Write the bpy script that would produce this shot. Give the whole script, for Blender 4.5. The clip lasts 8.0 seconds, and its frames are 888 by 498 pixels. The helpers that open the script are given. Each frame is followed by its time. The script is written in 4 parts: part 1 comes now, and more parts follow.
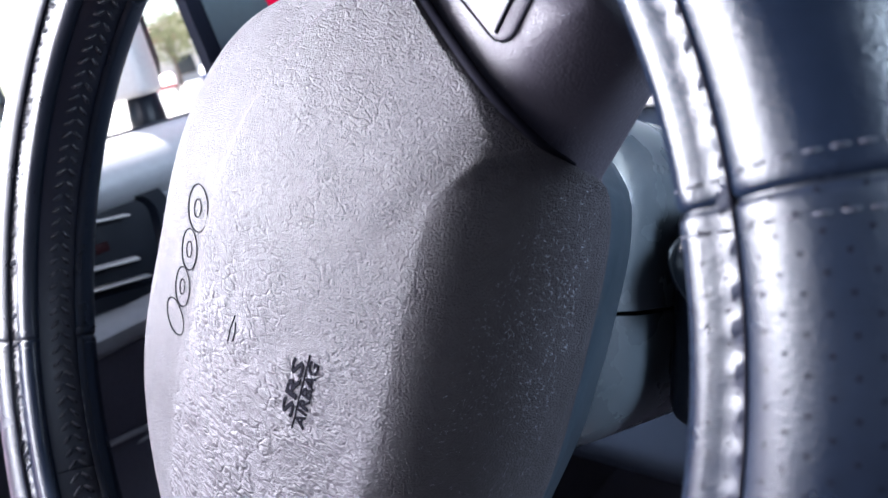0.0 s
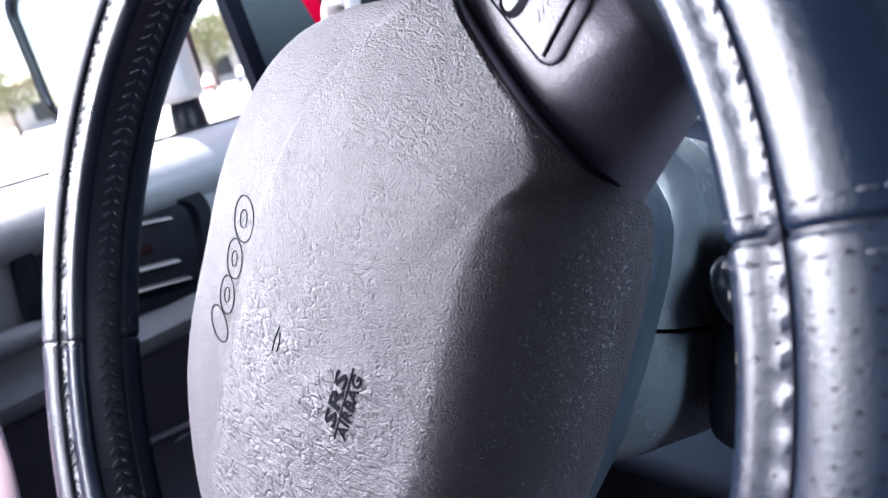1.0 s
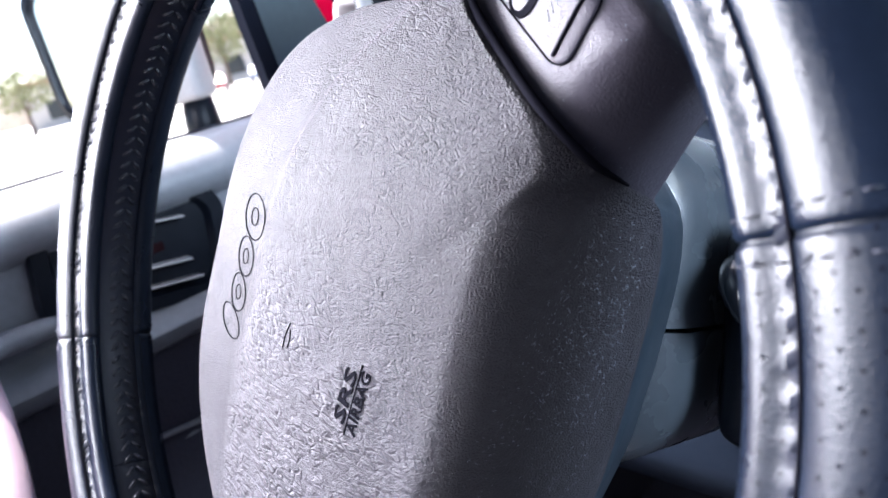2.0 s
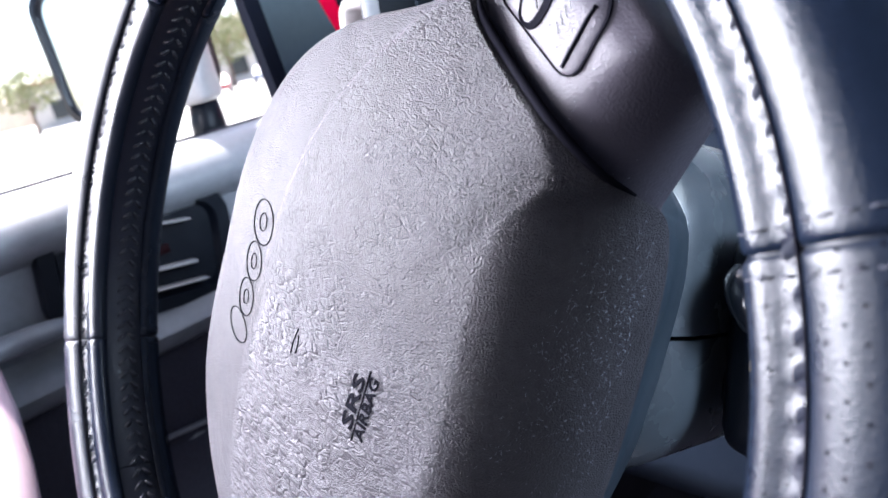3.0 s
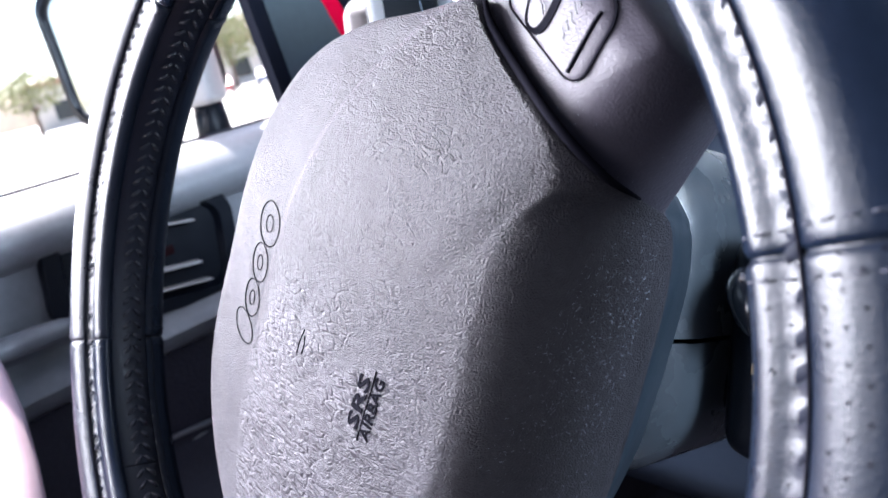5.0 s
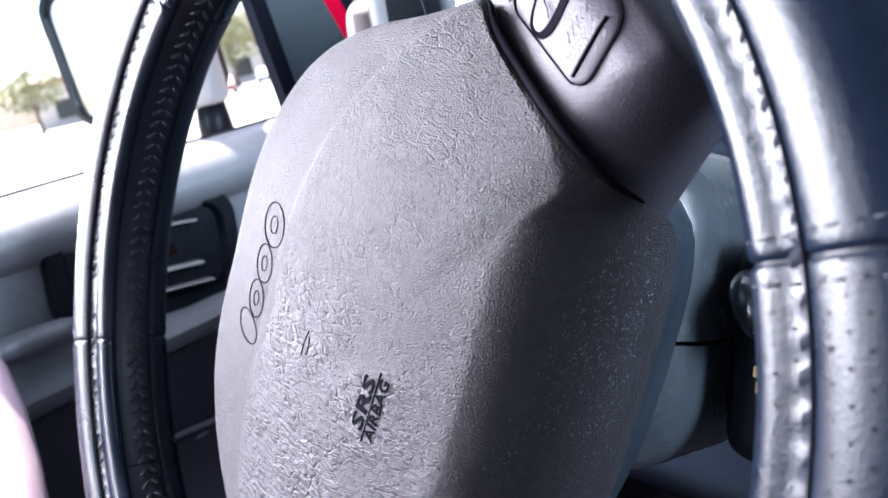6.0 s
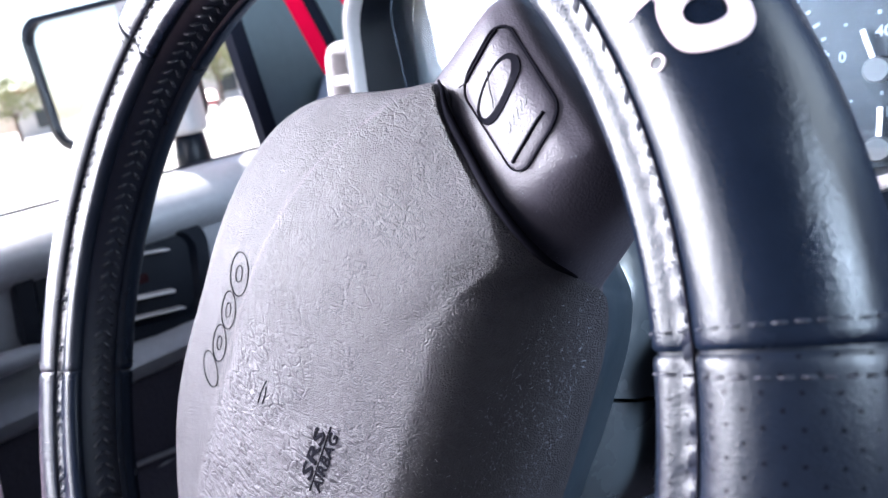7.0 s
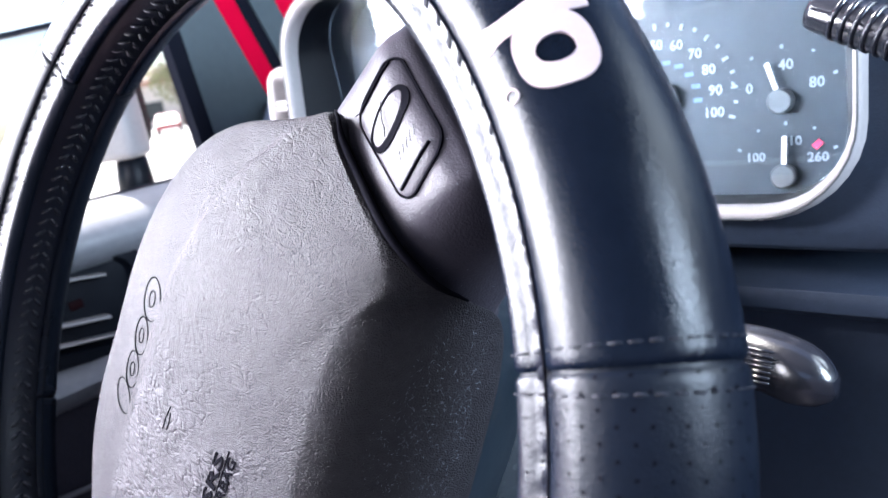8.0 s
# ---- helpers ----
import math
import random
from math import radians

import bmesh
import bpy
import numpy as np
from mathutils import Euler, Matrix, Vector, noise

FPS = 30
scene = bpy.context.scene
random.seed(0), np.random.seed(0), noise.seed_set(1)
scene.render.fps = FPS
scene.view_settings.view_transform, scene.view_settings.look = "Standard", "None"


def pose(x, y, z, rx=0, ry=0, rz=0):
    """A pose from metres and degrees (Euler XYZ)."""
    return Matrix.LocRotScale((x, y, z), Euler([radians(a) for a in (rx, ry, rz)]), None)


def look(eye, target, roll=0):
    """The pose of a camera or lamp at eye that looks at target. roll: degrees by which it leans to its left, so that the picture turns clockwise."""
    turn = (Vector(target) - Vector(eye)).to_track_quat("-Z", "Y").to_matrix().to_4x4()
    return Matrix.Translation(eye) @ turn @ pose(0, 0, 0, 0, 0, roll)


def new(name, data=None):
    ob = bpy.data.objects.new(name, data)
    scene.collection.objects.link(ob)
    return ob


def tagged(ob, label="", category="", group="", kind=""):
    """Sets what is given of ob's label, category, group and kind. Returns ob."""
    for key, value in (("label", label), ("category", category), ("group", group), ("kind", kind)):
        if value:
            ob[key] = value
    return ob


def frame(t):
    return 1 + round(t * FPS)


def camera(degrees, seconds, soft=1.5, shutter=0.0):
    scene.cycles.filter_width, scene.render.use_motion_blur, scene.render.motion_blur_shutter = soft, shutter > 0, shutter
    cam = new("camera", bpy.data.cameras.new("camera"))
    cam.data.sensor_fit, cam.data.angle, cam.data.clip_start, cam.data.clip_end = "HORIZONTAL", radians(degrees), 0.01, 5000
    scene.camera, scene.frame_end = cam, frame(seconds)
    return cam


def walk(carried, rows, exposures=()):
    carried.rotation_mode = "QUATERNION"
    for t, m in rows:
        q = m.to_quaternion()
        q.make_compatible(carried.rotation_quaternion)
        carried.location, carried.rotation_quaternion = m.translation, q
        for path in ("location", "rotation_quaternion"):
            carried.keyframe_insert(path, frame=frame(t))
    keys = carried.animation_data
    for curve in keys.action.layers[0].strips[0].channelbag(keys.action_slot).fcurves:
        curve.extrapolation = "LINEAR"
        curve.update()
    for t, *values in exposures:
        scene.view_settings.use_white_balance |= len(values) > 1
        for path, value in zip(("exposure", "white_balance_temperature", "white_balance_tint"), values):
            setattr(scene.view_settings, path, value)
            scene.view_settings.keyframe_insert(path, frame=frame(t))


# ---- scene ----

from mathutils.bvhtree import BVHTree

# ---------- camera ----------
cam = camera(64.3, 8.0, soft=1.5)
PATH = [
    (0.0, 0.2087, -0.0910, 1.3205, 70.958, 13.489, 40.746),
    (0.5, 0.2089, -0.0925, 1.3219, 71.442, 13.684, 42.216),
    (1.0, 0.2079, -0.0933, 1.3256, 71.779, 13.359, 43.464),
    (1.5, 0.2090, -0.0935, 1.3252, 71.835, 13.504, 44.170),
    (3.0, 0.2091, -0.0953, 1.3280, 72.140, 13.097, 44.713),
    (3.5, 0.2091, -0.0961, 1.3284, 72.223, 12.972, 44.783),
    (4.0, 0.2098, -0.0963, 1.3284, 72.272, 12.972, 44.832),
    (4.5, 0.2098, -0.0970, 1.3284, 72.369, 12.919, 44.916),
    (6.0, 0.2098, -0.0987, 1.3298, 72.444, 12.662, 45.024),
    (6.5, 0.2112, -0.1001, 1.3303, 72.822, 12.136, 44.977),
    (7.0, 0.2247, -0.0975, 1.3434, 73.972, 10.513, 43.923),
    (7.5, 0.2422, -0.0877, 1.3413, 75.349, 9.970, 42.417),
    (8.0, 0.2422, -0.0876, 1.3415, 75.400, 9.924, 41.139),
]
EXPOSURE = 2.45
walk(cam, [(t, pose(*p)) for t, *p in PATH], exposures=((0.0, EXPOSURE + 0.26, 6280, 14), (4.5, EXPOSURE + 0.16, 6280, 14), (7.0, EXPOSURE + 0.12, 6280, 14), (7.4, EXPOSURE - 0.04, 6280, 14), (8.0, EXPOSURE - 0.05, 6280, 14)))
cam.data.dof.use_dof = True
cam.data.dof.focus_distance = 0.22
cam.data.dof.aperture_fstop = 16.0

# ---------- world and sun ----------
SUN_ELEV, SUN_AZ = radians(58), radians(-75)   # azimuth from +y towards +x
world = bpy.data.worlds.new("daylight")
scene.world = world
world.use_nodes = True
wn = world.node_tree
sky = wn.nodes.new("ShaderNodeTexSky")
sky.sky_type = "NISHITA"
sky.sun_disc = False
sky.sun_elevation, sky.sun_rotation = SUN_ELEV, SUN_AZ
wn.links.new(sky.outputs[0], wn.nodes["Background"].inputs[0])
wn.nodes["Background"].inputs[1].default_value = 0.06
sun = new("sun", bpy.data.lights.new("sun", "SUN"))
sun.data.energy, sun.data.angle, sun.data.color = 4.5, radians(0.6), (1.0, 0.95, 0.88)
sun_dir = Vector((math.sin(SUN_AZ) * math.cos(SUN_ELEV), math.cos(SUN_AZ) * math.cos(SUN_ELEV), math.sin(SUN_ELEV)))
sun.matrix_world = look(sun_dir * 50, (0, 0, 0))



def window_light(name, centre, target, width, height, watts, colour):
    """An added area lamp that stands in for the sky's light at an opening."""
    lamp = new(name, bpy.data.lights.new(name, "AREA"))
    lamp.data.shape, lamp.data.size, lamp.data.size_y = "RECTANGLE", width, height
    lamp.data.energy, lamp.data.color = watts, colour
    lamp.matrix_world = look(centre, target)
    return lamp


window_light("driver_window_light", (-0.40, -0.37, 1.54), (1.0, -0.37, 1.54), 0.70, 0.48, 14.6, (0.985, 0.985, 1.04))
# added lamp high behind the seats, unseen, to even out the pad
window_light("added_rear_fill", (-0.16, -1.02, 1.77), (0.05, 0.0, 1.27), 0.46, 0.56, 2.4, (0.99, 0.985, 1.02))
# two added lamps, sized and placed for the stripe on the cover's right side
window_light("windscreen_fill", (0.62, 0.37, 1.63), (0.40, 0.12, 1.38), 0.44, 0.30, 0.6, (0.80, 0.94, 1.0))
window_light("passenger_side_fill", (0.94, 0.17, 1.58), (-1.0, 0.17, 1.58), 0.24, 0.42, 3.8, (0.66, 0.83, 1.0))

# ---------- materials ----------
def material(name, colour, rough=0.5, metal=0.0, vary=0.25, scale=60.0, bumps=(), spec=0.5):
    """A surface with colour variation at two scales and relief from (kind, scale, height in metres) layers."""
    m = bpy.data.materials.new(name)
    m.use_nodes = True
    nt = m.node_tree
    bsdf = nt.nodes["Principled BSDF"]
    tc = nt.nodes.new("ShaderNodeTexCoord")
    src = tc.outputs["Object"]
    n1, n2 = nt.nodes.new("ShaderNodeTexNoise"), nt.nodes.new("ShaderNodeTexNoise")
    n1.inputs["Scale"].default_value, n2.inputs["Scale"].default_value = scale, scale * 9
    n1.inputs["Detail"].default_value, n2.inputs["Detail"].default_value = 5, 3
    nt.links.new(src, n1.inputs["Vector"]), nt.links.new(src, n2.inputs["Vector"])
    add = nt.nodes.new("ShaderNodeMath")
    add.operation = "ADD"
    nt.links.new(n1.outputs["Fac"], add.inputs[0]), nt.links.new(n2.outputs["Fac"], add.inputs[1])
    ramp = nt.nodes.new("ShaderNodeMapRange")
    ramp.inputs["From Min"].default_value, ramp.inputs["From Max"].default_value = 0.6, 1.4
    ramp.inputs["To Min"].default_value, ramp.inputs["To Max"].default_value = 1 - vary, 1 + vary
    nt.links.new(add.outputs[0], ramp.inputs["Value"])
    mul = nt.nodes.new("ShaderNodeVectorMath")
    mul.operation = "SCALE"
    mul.inputs[0].default_value = colour[:3]
    nt.links.new(ramp.outputs[0], mul.inputs["Scale"])
    nt.links.new(mul.outputs["Vector"], bsdf.inputs["Base Color"])
    rr = nt.nodes.new("ShaderNodeMapRange")
    rr.inputs["From Min"].default_value, rr.inputs["From Max"].default_value = 0.3, 0.7
    rr.inputs["To Min"].default_value, rr.inputs["To Max"].default_value = max(0.02, rough - 0.07), min(1, rough + 0.07)
    nt.links.new(n1.outputs["Fac"], rr.inputs["Value"])
    nt.links.new(rr.outputs[0], bsdf.inputs["Roughness"])
    bsdf.inputs["Metallic"].default_value = metal
    bsdf.inputs["Specular IOR Level"].default_value = spec
    normal = None
    for kind, sc, height in bumps:
        if kind == "cell":
            tex = nt.nodes.new("ShaderNodeTexVoronoi")
            tex.feature = "DISTANCE_TO_EDGE"
            out = tex.outputs["Distance"]
        elif kind == "grain":
            tex = nt.nodes.new("ShaderNodeTexVoronoi")
            tex.feature = "F1"
            out = tex.outputs["Distance"]
        else:
            tex = nt.nodes.new("ShaderNodeTexNoise")
            tex.inputs["Detail"].default_value = 4
            out = tex.outputs["Fac"]
        tex.inputs["Scale"].default_value = sc
        vec = src
        if kind != "noise":                      # bend the cells so that no lattice shows
            wob = nt.nodes.new("ShaderNodeTexNoise")
            wob.inputs["Scale"].default_value, wob.inputs["Detail"].default_value = sc * 0.5, 3
            nt.links.new(src, wob.inputs["Vector"])
            mix = nt.nodes.new("ShaderNodeVectorMath")
            mix.operation = "MULTIPLY_ADD"
            mix.inputs[1].default_value = (1.6 / sc,) * 3
            nt.links.new(wob.outputs["Color"], mix.inputs[0]), nt.links.new(src, mix.inputs[2])
            vec = mix.outputs["Vector"]
        nt.links.new(vec, tex.inputs["Vector"])
        b = nt.nodes.new("ShaderNodeBump")
        b.inputs["Strength"].default_value, b.inputs["Distance"].default_value = 1.0, height
        nt.links.new(out, b.inputs["Height"])
        if normal:
            nt.links.new(normal, b.inputs["Normal"])
        normal = b.outputs["Normal"]
    if normal:
        nt.links.new(normal, bsdf.inputs["Normal"])
    return m


def glass(name, rough=0.0, tint=(1, 1, 1), ior=1.1):
    m = bpy.data.materials.new(name)
    m.use_nodes = True
    b = m.node_tree.nodes["Principled BSDF"]
    b.inputs["Base Color"].default_value = (*tint, 1)
    b.inputs["Roughness"].default_value = rough
    b.inputs["Transmission Weight"].default_value = 1.0
    b.inputs["IOR"].default_value = ior
    return m


def pad_vinyl():
    """Grained vinyl: fine pebbles all over, puffy wrinkles low on the face, sparse thin creases; heights in metres."""
    m = material("pad_vinyl", (0.039, 0.037, 0.044), 0.5, vary=0.2, scale=40, spec=0.17)
    nt = m.node_tree
    tc = nt.nodes.new("ShaderNodeTexCoord")

    def maths(op, a, b):
        n = nt.nodes.new("ShaderNodeMath")
        n.operation = op
        for k, v in ((0, a), (1, b)):
            if isinstance(v, (int, float)):
                n.inputs[k].default_value = v
            else:
                nt.links.new(v, n.inputs[k])
        return n.outputs[0]

    def ranged(v, a, b, lo=0.0, hi=1.0, smooth=True):
        n = nt.nodes.new("ShaderNodeMapRange")
        n.interpolation_type = "SMOOTHSTEP" if smooth else "LINEAR"
        for k, q in zip(("From Min", "From Max", "To Min", "To Max"), (a, b, lo, hi)):
            n.inputs[k].default_value = q
        nt.links.new(v, n.inputs["Value"])
        return n.outputs[0]

    def noise(scale, detail=3):
        n = nt.nodes.new("ShaderNodeTexNoise")
        n.inputs["Scale"].default_value, n.inputs["Detail"].default_value = scale, detail
        nt.links.new(tc.outputs["Object"], n.inputs["Vector"])
        return n

    def cells(feature, size, stretch, bend, turn=0.0):
        """Voronoi cells of that size, drawn out along y and bent by noise."""
        bent = nt.nodes.new("ShaderNodeVectorMath")
        bent.operation = "MULTIPLY_ADD"
        bent.inputs[1].default_value = (bend,) * 3
        nt.links.new(noise(0.35 / size).outputs["Color"], bent.inputs[0])
        nt.links.new(tc.outputs["Object"], bent.inputs[2])
        mp = nt.nodes.new("ShaderNodeMapping")
        mp.inputs["Scale"].default_value = stretch
        mp.inputs["Rotation"].default_value = (0, 0, turn)
        nt.links.new(bent.outputs[0], mp.inputs["Vector"])
        v = nt.nodes.new("ShaderNodeTexVoronoi")
        v.feature = feature
        v.inputs["Scale"].default_value = 1 / size
        nt.links.new(mp.outputs[0], v.inputs["Vector"])
        return v.outputs["Distance"]

    place = nt.nodes.new("ShaderNodeSeparateXYZ")
    nt.links.new(tc.outputs["Object"], place.inputs[0])
    on_face = ranged(place.outputs["Y"], 0.006, -0.004)
    low = ranged(place.outputs["X"], 0.050, -0.012, 0.08, 1.0)
    inner = ranged(place.outputs["Y"], -0.100, -0.074, 0.25, 1.0)
    patch = ranged(noise(34, 2).outputs["Fac"], 0.30, 0.62, 0.6, 1.0)
    amount = maths("MULTIPLY", maths("MULTIPLY", on_face, low), maths("MULTIPLY", inner, patch))
    fold1 = ranged(cells("DISTANCE_TO_EDGE", 0.0030, (1.0, 0.30, 1.0), 0.0024, 0.35), 0.0, 0.34)
    fold2 = ranged(cells("DISTANCE_TO_EDGE", 0.0017, (1.0, 0.55, 1.0), 0.0016, 0.2), 0.0, 0.35)
    wrinkle = maths("MULTIPLY", amount, maths("ADD", maths("MULTIPLY", fold1, 0.00090), maths("MULTIPLY", fold2, 0.00045)))
    sparse = maths("MULTIPLY", ranged(noise(70).outputs["Fac"], 0.42, 0.56), maths("MULTIPLY", ranged(place.outputs["Y"], -0.090, -0.055), ranged(place.outputs["Y"], 0.010, 0.000, 0.5, 1.0)))
    crease = maths("MULTIPLY", sparse, maths("MULTIPLY", ranged(cells("DISTANCE_TO_EDGE", 0.0024, (1.0, 0.45, 1.0), 0.0034, 0.5), 0.0, 0.14), 0.00072))
    pebble = maths("MULTIPLY", cells("F1", 0.00042, (1.0, 0.8, 1.0), 0.00016), -0.00125)
    tiny = maths("MULTIPLY", noise(2600).outputs["Fac"], 0.00012)
    on_strip = maths("MULTIPLY", ranged(place.outputs["Y"], 0.012, 0.002, 0.70, 1.0), ranged(amount, 0.1, 0.8, 1.0, 0.4))
    height = maths("ADD", maths("ADD", wrinkle, crease), maths("MULTIPLY", on_strip, maths("ADD", pebble, tiny)))
    height = maths("ADD", height, maths("MULTIPLY", noise(32).outputs["Fac"], 0.0004))
    b = nt.nodes.new("ShaderNodeBump")
    b.inputs["Strength"].default_value, b.inputs["Distance"].default_value = 1.0, 1.0
    nt.links.new(height, b.inputs["Height"])
    nt.links.new(b.outputs["Normal"], nt.nodes["Principled BSDF"].inputs["Normal"])
    return m


PAD = pad_vinyl()
# near-black for grooves, gaps, holes and cracks; stands for the shade inside them
GROOVESHADE = material("groove_shade", (0.003, 0.003, 0.005), 0.9, spec=0.02, vary=0.2, scale=300)
SPOKE = material("spoke_plastic", (0.036, 0.033, 0.042), 0.42, vary=0.12, scale=60, spec=0.2, bumps=(("grain", 1500, 0.00010),))
# the blue tint in the dark leathers, plastics and rubber stands for bluish shade
LEATHER = material("cover_leather", (0.003, 0.005, 0.010), 0.22, vary=0.2, scale=50, spec=0.17,
                   bumps=(("noise", 60, 0.00001), ("grain", 1700, 0.00006)))
PERFLEATHER = material("perforated_leather", (0.003, 0.005, 0.010), 0.32, vary=0.2, scale=50, spec=0.23,
                       bumps=(("noise", 140, 0.00001), ("grain", 1600, 0.00006)))
RIMLEATHER = material("rim_leather", (0.003, 0.004, 0.010), 0.38, vary=0.2, scale=60, spec=0.36, bumps=(("cell", 900, 0.0002),))
THREAD = material("black_thread", (0.012, 0.013, 0.020), 0.5, vary=0.3, scale=900, spec=0.18, bumps=(("noise", 2500, 0.0002),))
# dull dark cord; its darkness stands for the shaded pits of the lacing
CORD = material("dark_pit_cord", (0.004, 0.005, 0.009), 0.6, vary=0.3, scale=400, spec=0.05, bumps=(("grain", 1800, 0.00008),))
WORNTHREAD = material("worn_thread", (0.013, 0.014, 0.020), 0.38, vary=0.3, scale=900, spec=0.45, bumps=(("noise", 2500, 0.0001),))
PALEPINK = material("pale_pink_trim", (0.52, 0.38, 0.43), 0.35, vary=0.06, scale=20, bumps=(("cell", 700, 0.0001),))
EMBLEM = material("emblem_paint", (0.42, 0.33, 0.345), 0.5, vary=0.05, scale=80)
DASHPLASTIC = material("dash_plastic", (0.030, 0.044, 0.072), 0.5, vary=0.12, scale=25, spec=0.35, bumps=(("grain", 900, 0.00008),))
TEALTRIM = material("teal_trim", (0.045, 0.066, 0.075), 0.5, vary=0.12, scale=15, bumps=(("grain", 1200, 0.00004),))
BEZEL = material("bezel_plastic", (0.36, 0.34, 0.34), 0.36, vary=0.08, scale=30, bumps=(("grain", 1400, 0.00002),))
BLACK = material("black_plastic", (0.0025, 0.004, 0.008), 0.42, vary=0.2, scale=60, spec=0.2, bumps=(("grain", 1200, 0.00006),))
COLUMN = material("column_plastic", (0.033, 0.040, 0.047), 0.26, vary=0.1, scale=30, bumps=(("grain", 1300, 0.00002),))
DOORTRIM = material("door_vinyl", (0.17, 0.175, 0.19), 0.36, vary=0.12, scale=20, bumps=(("cell", 600, 0.00015),))
DOORCARPET = material("door_lower_trim", (0.021, 0.020, 0.031), 0.7, vary=0.25, scale=30, bumps=(("noise", 300, 0.001),))
RUBBER = material("black_rubber", (0.004, 0.005, 0.010), 0.8, vary=0.2, scale=60, spec=0.1)
REDPAINT = material("red_car_paint", (0.60, 0.0, 0.030), 0.45, vary=0.06, scale=10, spec=0.03)
CHROME = material("worn_metal", (0.6, 0.6, 0.62), 0.25, metal=1.0, vary=0.1, scale=40)
FACE = material("gauge_face", (0.011, 0.019, 0.027), 0.5, vary=0.25, scale=14)
HUBSHELL = material("hub_plastic", (0.012, 0.019, 0.027), 0.4, vary=0.1, scale=30, bumps=(("grain", 1300, 0.00003),))
WHITEINK = material("white_ink", (0.24, 0.26, 0.28), 0.5, vary=0.06, scale=60)
BLUEINK = material("pale_blue_ink", (0.07, 0.12, 0.19), 0.5, vary=0.04, scale=60)
REDINK = material("red_ink", (0.75, 0.03, 0.10), 0.5, vary=0.04, scale=60)
DULLRED = material("dull_red", (0.010, 0.0005, 0.002), 0.6, vary=0.05, scale=60, spec=0.1)
NEEDLE = material("needle_ivory", (0.72, 0.66, 0.66), 0.5, vary=0.05, scale=60)
HUBGREY = material("needle_hub", (0.07, 0.075, 0.08), 0.5, vary=0.1, scale=80)
LEVER = material("lever_plastic", (0.010, 0.011, 0.016), 0.2, vary=0.1, scale=60, spec=1.0, bumps=(("grain", 1400, 0.00002),))
STALKPLASTIC = material("stalk_plastic", (0.012, 0.014, 0.022), 0.2, vary=0.1, scale=60, spec=0.8, bumps=(("grain", 1400, 0.00002),))
LINT = material("lint", (0.24, 0.27, 0.31), 0.8, vary=0.2, scale=500)
GOLD = material("gold_ink", (0.75, 0.55, 0.25), 0.4, vary=0.05, scale=80)
ROOFCLOTH = material("soft_top_cloth", (0.012, 0.012, 0.014), 0.8, vary=0.2, scale=10, bumps=(("noise", 400, 0.001),))
ASPHALT = material("pale_concrete", (0.40, 0.39, 0.38), 0.85, vary=0.2, scale=0.8, bumps=(("noise", 60, 0.01),))
PLASTER = material("pale_wall", (0.6, 0.55, 0.5), 0.8, vary=0.12, scale=0.5)
ROOFTILE = material("building_roof", (0.35, 0.2, 0.14), 0.8, vary=0.2, scale=1.0)
DARKGLASS = material("dark_window", (0.03, 0.04, 0.05), 0.1, vary=0.1, scale=2)
TYRE = material("tyre_rubber", (0.02, 0.02, 0.02), 0.8, vary=0.2, scale=20)
LEAF = material("foliage", (0.20, 0.21, 0.10), 0.7, vary=0.4, scale=3)
BARK = material("bark", (0.14, 0.10, 0.08), 0.85, vary=0.3, scale=8)
MIRRORGLASS = material("mirror_glass", (0.9, 0.9, 0.9), 0.03, metal=1.0, vary=0.01, scale=10)
LENS = glass("clear_lens", 0.03, (0.76, 0.87, 0.96), ior=1.38)


# ---------- mesh helpers ----------
def finish(bm, smooth=True):
    bmesh.ops.recalc_face_normals(bm, faces=bm.faces)
    for fc in bm.faces:
        fc.smooth = smooth
    return bm


def part(name, bm, mat, parent=None, label="", smooth=True, angle=None, sub=0):
    """One bmesh as one mesh object under a thing or a part."""
    finish(bm, smooth)
    if angle is not None:
        lim = radians(angle)
        for e in bm.edges:
            if len(e.link_faces) == 2 and e.calc_face_angle(0) > lim:
                e.smooth = False
    me = bpy.data.meshes.new(name)
    bm.to_mesh(me)
    bm.free()
    me.materials.append(mat)
    ob = new(name, me)
    if parent:
        ob.parent = parent
    if label:
        ob["label"] = label
    if sub:
        md = ob.modifiers.new("subsurf", "SUBSURF")
        md.levels = md.render_levels = sub
    return ob


def thing(name, m, label, category, group="", kind=""):
    ob = new(name)
    ob.empty_display_size = 0.05
    ob.matrix_world = m
    return tagged(ob, label, category, group, kind)


def box(bm, x0, x1, y0, y1, z0, z1, bevel=0.0, seg=2, m=None):
    vs = [bm.verts.new((x, y, z)) for x in (x0, x1) for y in (y0, y1) for z in (z0, z1)]
    fs = [bm.faces.new([vs[i] for i in q]) for q in ((0, 1, 3, 2), (4, 6, 7, 5), (0, 4, 5, 1), (2, 3, 7, 6), (0, 2, 6, 4), (1, 5, 7, 3))]
    if bevel:
        es = list({e for fc in fs for e in fc.edges})
        out = bmesh.ops.bevel(bm, geom=es, offset=bevel, segments=seg, affect="EDGES", profile=0.5)
        vs = list({v for v in vs if v.is_valid} | set(out["verts"]))
    if m is not None:
        bmesh.ops.transform(bm, matrix=m, verts=vs)
    return bm


